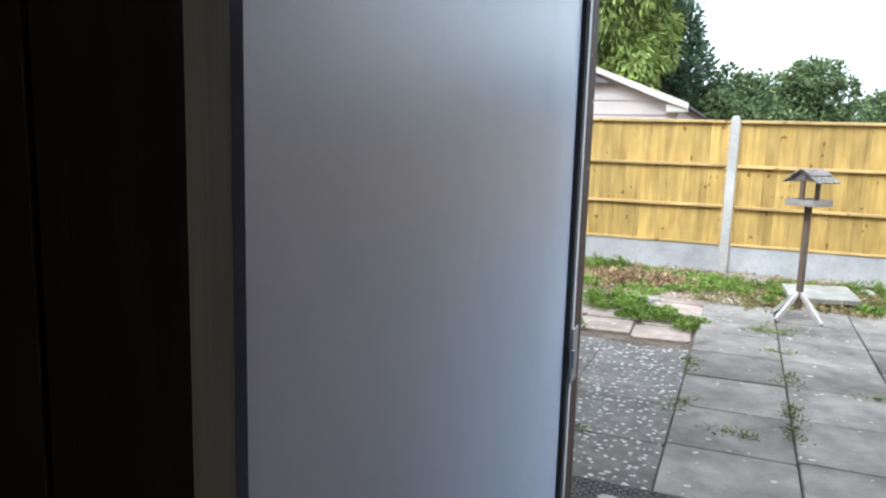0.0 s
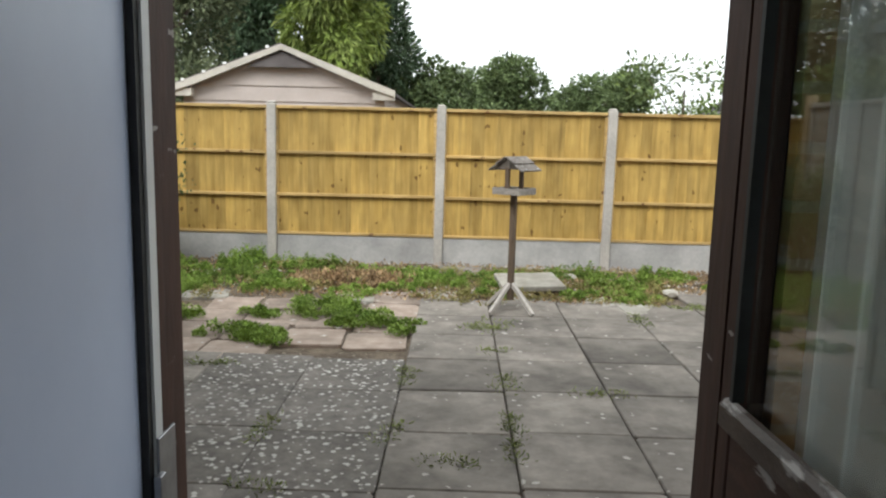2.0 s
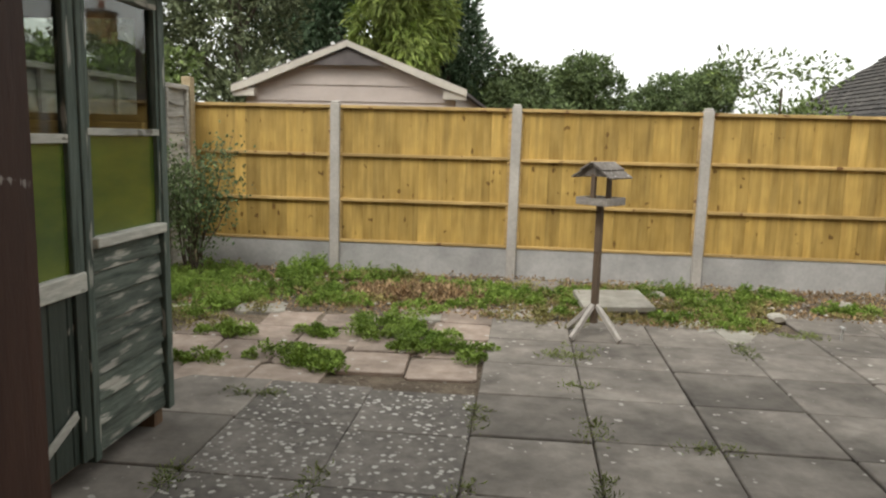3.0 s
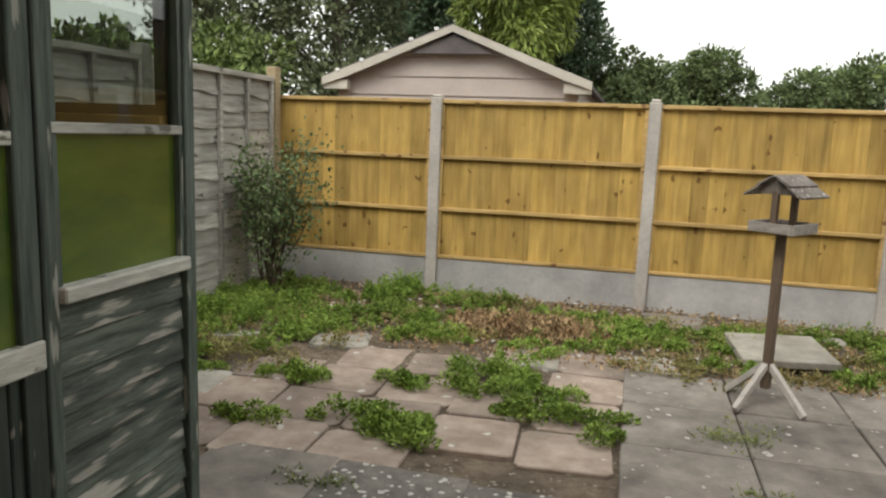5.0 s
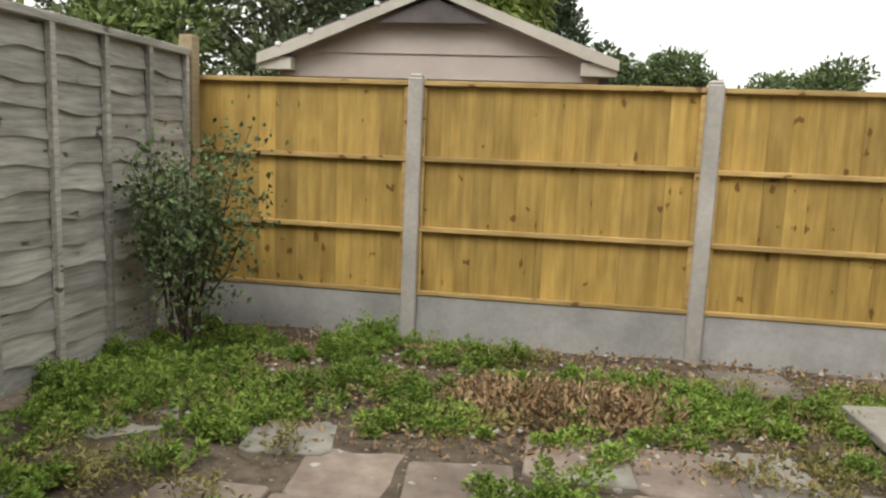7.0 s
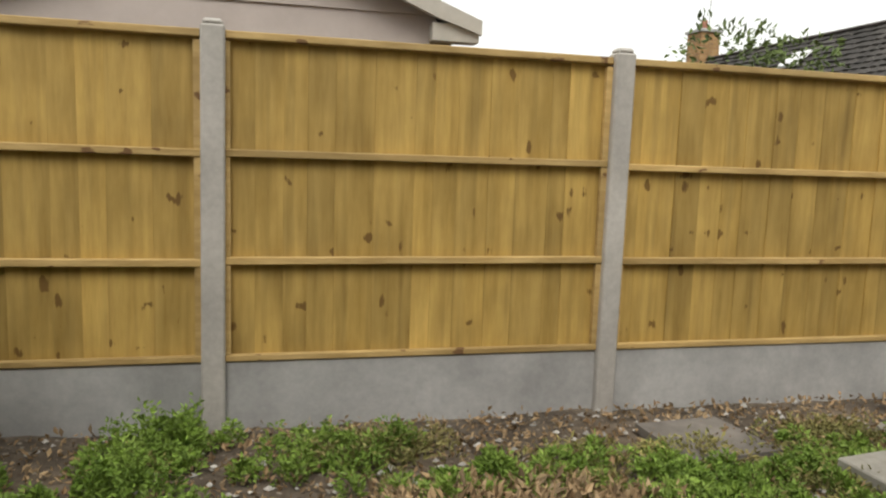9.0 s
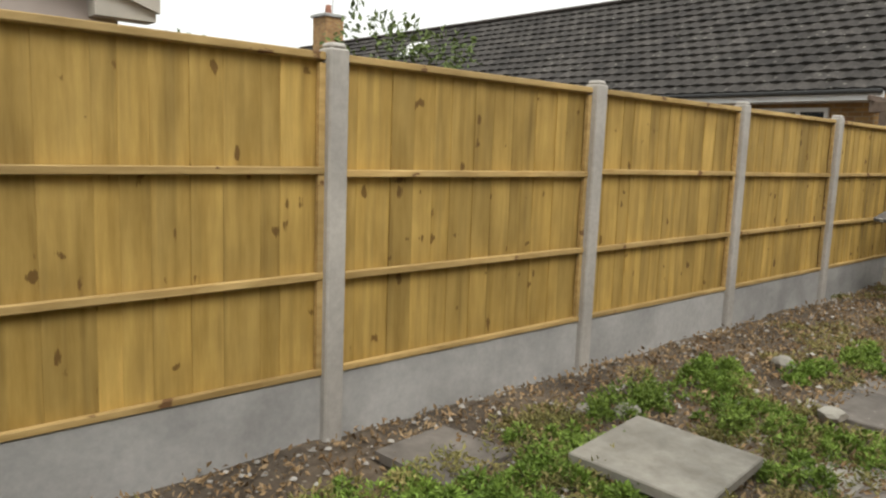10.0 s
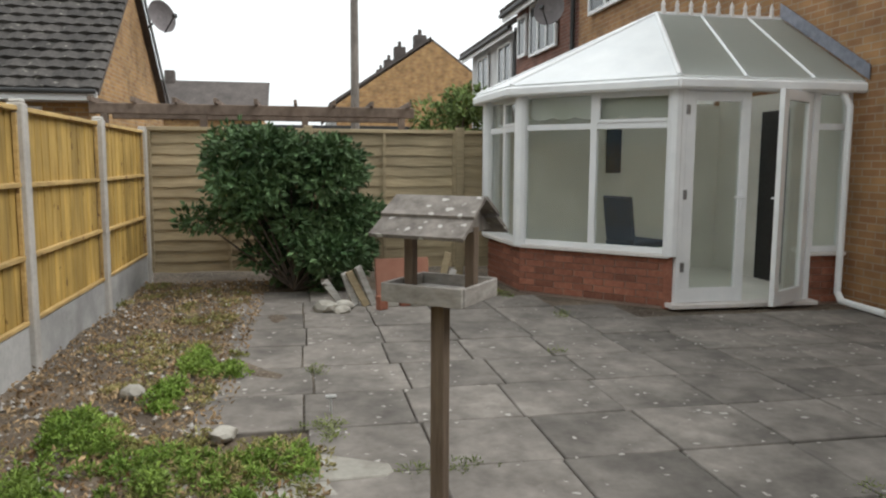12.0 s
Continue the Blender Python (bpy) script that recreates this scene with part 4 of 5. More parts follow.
def facet(p, q, spans, bricks=True):
    """One side of the conservatory from p to q (outside on the left hand of p->q); spans: panes or None for a door gap."""
    p, q = Vector((*p, 0)), Vector((*q, 0))
    L = (q - p).length
    ang = math.degrees(math.atan2(q.y - p.y, q.x - p.x))
    m = pose(p.x, p.y, 0, 0, 0, ang)
    # local x along the wall; outside is local +y
    x = 0.0
    total = sum(w for w, _ in spans)
    for w, kind in spans:
        w *= L / total
        x0, x1 = x, x + w
        if kind == "door":
            x += w
            continue
        ob = bx("wall_core", (x0, -0.12, -0.05), (x1, -0.012, CZ - 0.02), MORTAR, con)
        ob.matrix_local = m
        for c in range(7):
            z = 0.002 + c * 0.0705
            off = 0.1125 if c % 2 else 0.0
            bxs = x0 - off
            while bxs < x1 - 0.02:
                a, b = max(bxs, x0), min(bxs + 0.215, x1)
                if b - a > 0.03:
                    share("brick", brick(b - a), con, m @ pose(b, -0.008, z, 0, 0, 180))
                bxs += 0.225
        ob = bx("cill", (x0 - 0.0, -0.1, CZ - 0.02), (x1 + 0.0, 0.055, CZ + 0.015), CILL, con, 0.005)
        ob.matrix_local = m
        fr = part("window_frame", box(B(), (x0, -0.07, CZ + 0.015), (x1, 0.0, CZ + 0.07), 0.004), UPVC, con)
        fr.matrix_local = m
        for z0, z1 in ((EZ - 0.07, EZ), (TZ - 0.03, TZ + 0.03)):
            bx("rail", (x0 + 0.05, -0.068, z0), (x1 - 0.05, -0.002, z1), UPVC, fr, 0.003)
        for k in range(kind + 1):
            xc = x0 + (x1 - x0) * k / kind
            a, b = max(xc - 0.035, x0), min(xc + 0.035, x1)
            if k in (0, kind):
                a, b = (x0, x0 + 0.06) if k == 0 else (x1 - 0.06, x1)
            bx("mullion", (a, -0.07, CZ + 0.07), (b, 0.0, EZ), UPVC, fr, 0.004)
        for k in range(kind):
            a, b = x0 + (x1 - x0) * k / kind + 0.03, x0 + (x1 - x0) * (k + 1) / kind - 0.03
            for z0, z1 in ((CZ + 0.07, TZ - 0.03), (TZ + 0.03, EZ - 0.07)):
                pn = bx("pane", (a, -0.036, z0), (b, -0.032, z1), CON_GLASS, fr)
                pn.visible_shadow = False
            # opening top light: a second, proud frame
            if kind == 2 and k == 0:
                bm = B()
                for lo, hi in (((a, -0.02, TZ + 0.03), (a + 0.035, 0.012, EZ - 0.07)), ((b - 0.035, -0.02, TZ + 0.03), (b, 0.012, EZ - 0.07)), ((a + 0.035, -0.02, TZ + 0.03), (b - 0.035, 0.012, TZ + 0.065)), ((a + 0.035, -0.02, EZ - 0.105), (b - 0.035, 0.012, EZ - 0.07))):
                    box(bm, lo, hi, 0.003)
                part("top_light", bm, UPVC, fr)
        x += w
    return m, L


m1, L1 = facet(CORN[0], CORN[1], [(0.41, 1), (1.48, "door")])
facet(CORN[1], CORN[2], [(1, 2)])
facet(CORN[2], CORN[3], [(1, 2)])
bm = B()
box(bm, (7.78, WY, -0.05), (7.86, 5.02, EZ))
part("side_wall", bm, CREAM_IN, con, "cream plastered solid side wall")
for (x, y) in CORN[1:4]:
    bm = cyl(B(), (x, y, CZ), (x, y, EZ), 0.075, 0.075, 10)
    part("corner_post", bm, UPVC, con)
bm = cyl(B(), (CORN[1][0] + 0.05, CORN[1][1] - 0.02, -0.02), (CORN[1][0] + 0.05, CORN[1][1] - 0.02, CZ), 0.06, 0.06, 8)
part("brick_pier", bm, BRICK, con)
# french doors
d0, d1 = 2.38, 3.83
bx("door_frame", (5.36, d0, 0.0), (5.43, d0 + 0.055, EZ), UPVC, con, 0.004)
bx("door_frame", (5.36, d1 - 0.055, 0.0), (5.43, d1, EZ), UPVC, con, 0.004)
bx("door_head", (5.36, d0 + 0.055, EZ - 0.06), (5.43, d1 - 0.055, EZ), UPVC, con, 0.004)
bx("door_step", (5.28, d0 - 0.06, 0.0), (5.44, d1 + 0.06, 0.045), CILL, con, 0.006)


def door_leaf(w):
    bm = B()
    fr = part("french_door", box(B(), (0.0, 0, 0.05), (w, 0.05, 0.19), 0.004), UPVC, con, "white glazed double door leaf")
    bx("top_rail", (0.1, 0, EZ - 0.16), (w - 0.1, 0.05, EZ - 0.065), UPVC, fr, 0.004)
    bx("stile", (0, 0.0005, 0.19), (0.1, 0.0495, EZ - 0.065), UPVC, fr, 0.004)
    bx("stile", (w - 0.1, 0.0005, 0.19), (w, 0.0495, EZ - 0.065), UPVC, fr, 0.004)
    pn = bx("pane", (0.1, 0.022, 0.19), (w - 0.1, 0.027, EZ - 0.16), CON_GLASS, fr)
    pn.visible_shadow = False
    bm = B()
    box(bm, (w - 0.065, -0.012, 0.95), (w - 0.04, 0.0, 1.15), 0.003)
    cyl(bm, (w - 0.052, -0.01, 1.07), (w - 0.052, -0.05, 1.07), 0.009)
    cyl(bm, (w - 0.052, -0.045, 1.07), (w - 0.17, -0.045, 1.07), 0.009)
    part("handle", bm, UPVC, fr)
    for z in (0.35, 1.05, 1.85):
        bx("hinge", (-0.012, -0.014, z), (0.03, 0.0, z + 0.09), METAL, fr, 0.003)
    return fr


lw = (d1 - d0 - 0.11) / 2
leaf_a = door_leaf(lw)
leaf_a.matrix_local = pose(5.37, d1 - 0.055, 0, 0, 0, 270)
leaf_b = door_leaf(lw)
leaf_b.matrix_local = pose(5.37, d0 + 0.055, 0, 0, 0, 90 + 32) @ pose(0, -0.05, 0)
# roof
AP, AE = Vector((6.63, 3.5, 3.0)), Vector((6.63, WY, 3.0))
OV = [(5.28, WY), (5.28, 3.91), (6.52, 5.17), (7.78, 5.24), (7.98, 4.45), (7.98, WY)]
E3 = [Vector((x, y, EZ + 0.04)) for x, y in OV]
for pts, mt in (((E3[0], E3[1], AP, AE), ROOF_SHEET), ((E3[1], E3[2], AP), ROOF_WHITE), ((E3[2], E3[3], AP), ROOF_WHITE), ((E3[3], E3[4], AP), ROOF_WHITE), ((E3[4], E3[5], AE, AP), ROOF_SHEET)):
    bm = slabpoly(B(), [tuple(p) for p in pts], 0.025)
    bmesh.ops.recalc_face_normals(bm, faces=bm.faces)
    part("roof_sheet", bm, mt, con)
up = Vector((0, 0, 0.02))
for a, b in ((E3[1], AP), (E3[2], AP), (E3[3], AP), (E3[4], AP), (AP, AE)):
    part("roof_bar", cyl(B(), a + up, b + up, 0.028, 0.028, 6), UPVC, con)
for f in (0.35, 0.72):
    a, b = E3[1].lerp(E3[0], f), AP.lerp(AE, f)
    part("roof_bar", cyl(B(), a + up, b + up, 0.022, 0.022, 6), UPVC, con)
for a, b in zip(E3[:-1], E3[1:]):
    d = (b - a).normalized()
    bm = B()
    ang = math.degrees(math.atan2(d.y, d.x))
    box(bm, (-0.02, -0.03, -0.10), ((b - a).length + 0.02, 0.05, 0.0), 0.02)
    g = part("gutter", bm, UPVC, con)
    g.matrix_local = pose(a.x, a.y, a.z - 0.0, 0, 0, ang)
for i in range(9):
    y = AP.y - 0.08 - i * 0.165
    bm = cyl(B(), (AP.x, y, 3.02), (AP.x, y, 3.12), 0.035, 0.02, 6)
    cyl(bm, (AP.x, y, 3.12), (AP.x, y, 3.19), 0.03, 0.004, 6)
    part("cresting", bm, CILL, con)
bm = slabpoly(B(), [(5.2, WY + 0.015, EZ + 0.06), (6.63, WY + 0.015, 3.05), (6.63, WY + 0.015, 3.2), (5.2, WY + 0.015, EZ + 0.2)], 0.01)
flash = mat("lead_flashing", (0.17, 0.18, 0.22), (0.27, 0.28, 0.33), 12, 0.7, 0.2)
part("flashing", bm, flash, con, "grey lead flashing")
pipe = thing("downpipe", pose(0, 0, 0), "white plastic downpipe at the corner of the conservatory", "downpipe")
bm = cyl(B(), (5.26, WY + 0.16, 0.12), (5.26, WY + 0.16, EZ - 0.18), 0.034)
cyl(bm, (5.26, WY + 0.16, EZ - 0.19), (5.3, WY + 0.22, EZ - 0.05), 0.034)
part("pipe", bm, UPVC, pipe)
bm = cyl(B(), (5.26, WY + 0.16, 0.13), (5.2, WY + 0.16, 0.05), 0.034)
cyl(bm, (5.21, WY + 0.16, 0.05), (4.6, WY + 0.18, 0.04), 0.034)
part("shoe", bm, UPVC, pipe)
# inside the conservatory
structure("floor_conservatory", slabpoly(B(), [(5.46, WY, 0.03), (7.77, WY, 0.03), (7.7, 5.0, 0.03), (6.62, 4.96, 0.03), (5.5, 3.83, 0.03)], 0.05), CREAM_IN, "pale tiled conservatory floor", "floor")
structure("wall_conservatory", box(B(), (5.46, WY + 0.002, 0.03), (7.8, WY + 0.02, 2.2)), CREAM_IN, "cream plaster wall inside the conservatory", "wall")
# no real opening: black panel on the wall paints the shade inside it
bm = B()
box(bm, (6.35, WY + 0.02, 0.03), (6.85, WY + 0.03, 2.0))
structure("opening_house", bm, SEAL_AND_SHADE, "black panel standing in for the shaded opening into the house", "doorway")
for (p, q) in ((CORN[1], CORN[2]), (CORN[2], CORN[3])):
    bl = thing("roller_blind", pose(0, 0, 0), "cream scalloped roller blind at the top of the window", "blind", "blinds")
    p, q = Vector((*p, 0)), Vector((*q, 0))
    d = (q - p).normalized()
    inn = Vector((d.y, -d.x, 0)) * 0.10
    bm = B()
    prev = None
    for i in range(49):
        u = i / 48
        c = p + (q - p) * (0.04 + 0.92 * u) + inn
        zl = 1.87 - 0.035 * abs(math.sin(u * math.pi * 6))
        a, b = bm.verts.new((c.x, c.y, zl)), bm.verts.new((c.x, c.y, 2.12))
        if prev:
            bm.faces.new((prev[0], a, b, prev[1]))
        prev = (a, b)
    part("fabric", bm, BLIND, bl)
    part("roller", cyl(B(), p + (q - p) * 0.04 + inn + Vector((0, 0, 2.11)), p + (q - p) * 0.96 + inn + Vector((0, 0, 2.11)), 0.02), UPVC, bl)
hang = thing("wall_hanging", pose(7.765, 3.45, 1.55), "dark hanging cloth on the cream wall", "wall hanging")
bx("cloth", (-0.012, -0.1, -0.28), (0.012, 0.1, 0.28), BLUE_CHAIR, hang, 0.005)
ch = thing("chair", pose(6.75, 3.6, 0.03, 0, 0, 20), "dark blue upholstered chair with pale frame", "chair")
bx("seat", (-0.24, -0.24, 0.42), (0.24, 0.24, 0.5), BLUE_CHAIR, ch, 0.02)
ob = bx("backrest", (-0.22, -0.02, 0.0), (0.22, 0.03, 0.5), BLUE_CHAIR, ch, 0.015)
ob.matrix_local = pose(0, 0.22, 0.5, -8, 0, 0)
for sx in (-0.21, 0.21):
    for sy in (-0.21, 0.21):
        bx("leg", (sx - 0.02, sy - 0.02, 0), (sx + 0.02, sy + 0.02, 0.42), CREAM_IN, ch, 0.003)

# ---- neighbours' buildings ----


def window(parent, m, w, h, mullions=2, d=0.06):
    fr = part("window", box(B(), (-w / 2, -d, -h / 2), (w / 2, 0, -h / 2 + 0.07), 0.004), UPVC, parent)
    fr.matrix_local = m
    bx("frame_head", (-w / 2, -d, h / 2 - 0.07), (w / 2, 0, h / 2), UPVC, fr)
    for k in range(mullions + 1):
        x = -w / 2 + 0.035 + (w - 0.07) * k / mullions
        bx("frame_bar", (x - 0.035, -d + 0.001, -h / 2 + 0.07), (x + 0.035, 0.0, h / 2 - 0.07), UPVC, fr)
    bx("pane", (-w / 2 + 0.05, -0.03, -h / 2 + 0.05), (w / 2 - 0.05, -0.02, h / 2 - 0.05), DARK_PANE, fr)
    return fr


# own house, upper window over the conservatory
w1 = tagged(new("window_1"), "white framed upper window of the house", "window", kind="structure")
window(w1, pose(11.2, WY + 0.03, 4.75, 0, 0, 180), 2.3, 1.25, 3)

# outbuilding with a gable just behind the fence
gar = thing("garden_building", pose(-1.52, 9.75, 0), "pinkish clad outbuilding with a low gable roof behind the fence", "outbuilding")
HW, EVE, APX, DEP = 1.20, 1.94, 2.40, 4.5
nb = 14
for i in range(nb):
    z0, z1 = i * 0.18, (i + 1) * 0.18
    if z0 >= APX - 0.1:
        break
    hw0 = HW if z0 <= EVE else HW * (APX - z0) / (APX - EVE)
    hw1 = HW if z1 <= EVE else max(0.02, HW * (APX - z1) / (APX - EVE))
    bm = slabpoly(B(), [(-hw0, 0, z0), (hw0, 0, z0), (hw1, 0.012, min(z1, APX - 0.02)), (-hw1, 0.012, min(z1, APX - 0.02))], 0.02)
    bmesh.ops.recalc_face_normals(bm, faces=bm.faces)
    part("cladding_board", bm, CLAD, gar)
bx("side_wall", (-HW, 0.03, 0), (-HW + 0.05, DEP, EVE), CLAD, gar)
bx("side_wall", (HW - 0.05, 0.03, 0), (HW, DEP, EVE), CLAD, gar)
bx("rear_wall", (-HW + 0.05, DEP - 0.05, 0), (HW - 0.05, DEP, EVE), CLAD, gar)
for s in (-1, 1):
    bm = slabpoly(B(), [(0, -0.1, APX + 0.04), (s * (HW + 0.12), -0.1, EVE - 0.005), (s * (HW + 0.12), DEP, EVE - 0.005), (0, DEP, APX + 0.04)], 0.03)
    bmesh.ops.recalc_face_normals(bm, faces=bm.faces)
    part("roof", bm, VENT, gar)
    pts = [(0, -0.115, APX + 0.055), (s * (HW + 0.13), -0.115, EVE + 0.01), (s * (HW + 0.13), -0.115, EVE - 0.065), (s * (HW - 0.12), -0.115, EVE + 0.015), (0, -0.115, APX - 0.01)]
    bm = slabpoly(B(), pts if s < 0 else pts[::-1], 0.03)
    bmesh.ops.recalc_face_normals(bm, faces=bm.faces)
    part("bargeboard", bm, BARGE, gar)
    bx("eaves_box", (s * (HW - 0.13) if s > 0 else -HW - 0.12, -0.09, EVE - 0.10), (HW + 0.12 if s > 0 else -HW + 0.13, 0.02, EVE - 0.01), BARGE, gar)
for k in range(5):
    u = 0.12 + 0.19 * k
    x, z = -(HW + 0.12) * (1 - u), EVE + (APX + 0.06 - EVE) * u
    part("clip", box(B(), (x - 0.02, -0.125, z), (x + 0.02, -0.09, z + 0.035), 0.006), UPVC, gar, "small white roof clip")
bm = slabpoly(B(), [(-0.42, -0.08, APX - 0.21), (0.42, -0.08, APX - 0.21), (0, -0.08, APX - 0.03)], 0.025)
bmesh.ops.recalc_face_normals(bm, faces=bm.faces)
part("vent", bm, VENT, gar, "grey triangular gable vent")

# long bungalow to the side, gable towards the gardens
bun = thing("bungalow", pose(0, 0, 0), "long bungalow with a dark tiled roof and tan brick gable", "house")
X0, X1, Y0, Y1, EV = 11.45, 17.7, 10.5, 36.0, 2.5
XR, RZ = 14.55, 5.08
bm = B()
box(bm, (X0 + 0.45, Y0 + 0.15, 0), (X1 - 0.3, Y1 - 0.4, EV))
part("wall", bm, TAN_BRICK, bun)
bm = slabpoly(B(), [(X0 + 0.25, Y0 + 0.1, 0), (X1 - 0.15, Y0 + 0.1, 0), (X1 - 0.15, Y0 + 0.1, EV + 0.05), (XR, Y0 + 0.1, RZ - 0.1), (X0 + 0.25, Y0 + 0.1, EV + 0.05)], 0.1)
bmesh.ops.recalc_face_normals(bm, faces=bm.faces)
part("gable_wall", bm, TAN_BRICK, bun)
bm = slabpoly(B(), [(XR, Y0 - 0.02, RZ), (X1 + 0.05, Y0 - 0.02, EV - 0.02), (X1 + 0.05, Y1, EV - 0.02), (XR, Y1 - 3, RZ)], 0.12)
bmesh.ops.recalc_face_normals(bm, faces=bm.faces)
part("roof", bm, TILE_FAR, bun)
bm = slabpoly(B(), [(X0, Y1, EV), (XR, Y1 - 3, RZ), (X1, Y1, EV)], 0.1)
bmesh.ops.recalc_face_normals(bm, faces=bm.faces)
part("roof_hip", bm, TILE_FAR, bun)
bm = slabpoly(B(), [(X0, Y0 - 0.02, EV - 0.02), (XR, Y0 - 0.02, RZ - 0.02), (XR, Y1 - 3, RZ - 0.02), (X0, Y1, EV - 0.02)], 0.08)
bmesh.ops.recalc_face_normals(bm, faces=bm.faces)
part("roof_deck", bm, TILE_FAR, bun)
# rows of tiles, one joined mesh a course
sl = Vector((XR - X0, 0, RZ - EV))
slen = sl.length
su = sl.normalized()
sn = Vector((-su.z, 0, su.x))
ncourse = 15
verts, faces = [], []
for c in range(ncourse):
    u0, u1 = slen * c / ncourse - 0.02, slen * (c + 1) / ncourse + 0.02
    yend = Y1 - 3.0 * (c + 0.5) / ncourse
    y, k = Y0 - 0.04 - (0.15 if c % 2 else 0.0), 0
    while y < yend:
        w = 0.30 if y < 22 else 0.60
        lift = random.Random(c * 997 + k).uniform(0.0, 0.012)
        ya, yb = max(y + 0.001, Y0 - 0.04), y + w - 0.001
        base = Vector((X0, 0, EV))
        for uu, h in ((u0, 0.055 + lift), (u1, 0.012)):
            for yy, hh in ((ya, -0.016), (ya + (yb - ya) * 0.3, 0.0), (ya + (yb - ya) * 0.6, 0.014), (yb, -0.010)):
                v = base + su * uu + sn * (h + hh)
                verts.append((v.x, yy, v.z))
        for yy in (ya, yb):
            v = base + su * u0 + sn * -0.01
            verts.append((v.x, yy, v.z))
        o = len(verts) - 10
        faces += [(o, o + 4, o + 5, o + 1), (o + 1, o + 5, o + 6, o + 2), (o + 2, o + 6, o + 7, o + 3), (o + 8, o, o + 1, o + 2, o + 3, o + 9)]
        y += w
        k += 1
me = bpy.data.meshes.new("roof_tiles")
me.from_pydata(verts, [], faces)
me.materials.append(mat("roof_tile_islands", (0.040, 0.036, 0.033), (0.085, 0.076, 0.068), 14, 0.9, 0.4, island=0.3, stain=0.4, spot=(0.22, 0.21, 0.18), spot_scale=6, spot_size=0.14))
ob = tagged(new("roof_tiles", me), "dark weathered concrete tiles in courses", kind="stuff")
ob.parent = bun
bx("ridge_cap", (XR - 0.12, Y0 - 0.03, RZ), (XR + 0.12, Y1 - 3, RZ + 0.09), TILE_FAR, bun, 0.04)
bx("fascia", (X0 - 0.02, Y0, EV - 0.17), (X0 + 0.02, Y1, EV - 0.03), UPVC, bun)
bx("gutter", (X0 - 0.12, Y0, EV - 0.07), (X0 - 0.02, Y1, EV + 0.0), BLACK, bun, 0.02)
bx("soffit", (X0 + 0.02, Y0 + 0.02, EV - 0.17), (X0 + 0.46, Y1 - 0.1, EV - 0.15), UPVC, bun)
for s, mt in ((-1, BLACK),):
    bm = slabpoly(B(), [(XR, Y0 - 0.05, RZ + 0.06), (X1 + 0.1, Y0 - 0.05, EV), (X1 + 0.1, Y0 - 0.05, EV - 0.14), (XR, Y0 - 0.05, RZ - 0.1)], 0.03)
    part("verge", bm, BLACK, bun)
for y in (12.2, 14.6, 17.5, 21.0):
    window(bun, pose(X0 + 0.45, y, 1.75, 0, 0, 270) @ pose(0, 0, 0, 0, 0, 0), 1.5, 1.0, 3)
for y in (31.0,):
    ck = part("chimney", box(B(), (XR - 0.4, y - 0.45, RZ - 0.4), (XR + 0.4, y + 0.45, RZ + 1.0), 0.01), TAN_BRICK, bun)
    bx("chimney_cap", (XR - 0.48, y - 0.53, RZ + 1.0), (XR + 0.48, y + 0.53, RZ + 1.12), CONCRETE, ck, 0.02)
    part("chimney_pot", cyl(B(), (XR, y, RZ + 1.12), (XR, y, RZ + 1.5), 0.14, 0.11), TERRACOTTA, ck)
bm = slabpoly(B(), [tuple(Vector((X0, 0, EV)) + su * u + sn * 0.09 + Vector((0, yy, 0))) for u, yy in ((2.4, 24.2), (2.4, 25.0), (3.1, 25.0), (3.1, 24.2))], 0.06)
bmesh.ops.recalc_face_normals(bm, faces=bm.faces)
part("skylight", bm, UPVC, bun, "pale roof window")


def dish(name, at, aim, r, label):
    t = thing(name, look(at, aim), label, "satellite dish")
    bm = B()
    rings = []
    for k in range(5):
        rad = r * k / 4
        rings.append([bm.verts.new((rad * math.cos(a * math.pi / 10), rad * math.sin(a * math.pi / 10), -0.12 * (k / 4) ** 2 + 0.0)) for a in range(20)] if k else [bm.verts.new((0, 0, 0))])
    for a in range(20):
        bm.faces.new((rings[0][0], rings[1][a], rings[1][(a + 1) % 20]))
        for k in range(1, 4):
            bm.faces.new((rings[k][a], rings[k + 1][a], rings[k + 1][(a + 1) % 20], rings[k][(a + 1) % 20]))
    part("reflector", bm, VENT, t)
    part("arm", cyl(B(), (0, -r, -0.1), (0, -0.1, -0.45), 0.015), BLACK, t)
    part("receiver", box(B(), (-0.04, -0.14, -0.5), (0.04, -0.06, -0.42), 0.01), BLACK, t)
    part("bracket", cyl(B(), (0, 0, 0.0), (0, -0.1, 0.35), 0.02), BLACK, t)
    return t


dish("satellite_dish", (14.9, 10.15, 4.25), (8, 2, 6.5), 0.33, "grey satellite dish on the bungalow gable")
dish("satellite_dish", (13.6, 2.35, 4.45), (6, 9, 6.5), 0.33, "dark satellite dish on the neighbour's wall")
an = thing("aerial", pose(14.55, 31.0, 6.2), "thin television aerial on the chimney", "aerial")
bm = cyl(B(), (0.2, 0, 0), (0.2, 0, 2.2), 0.02, 0.015, 5)
for k in range(6):
    cyl(bm, (0.2, -0.25, 2.1 - k * 0.0), (0.2, 0.25, 2.1), 0.01, 0.01, 4)
part("mast", bm, METAL, an)

# neighbours in the same row: red brick house, white house


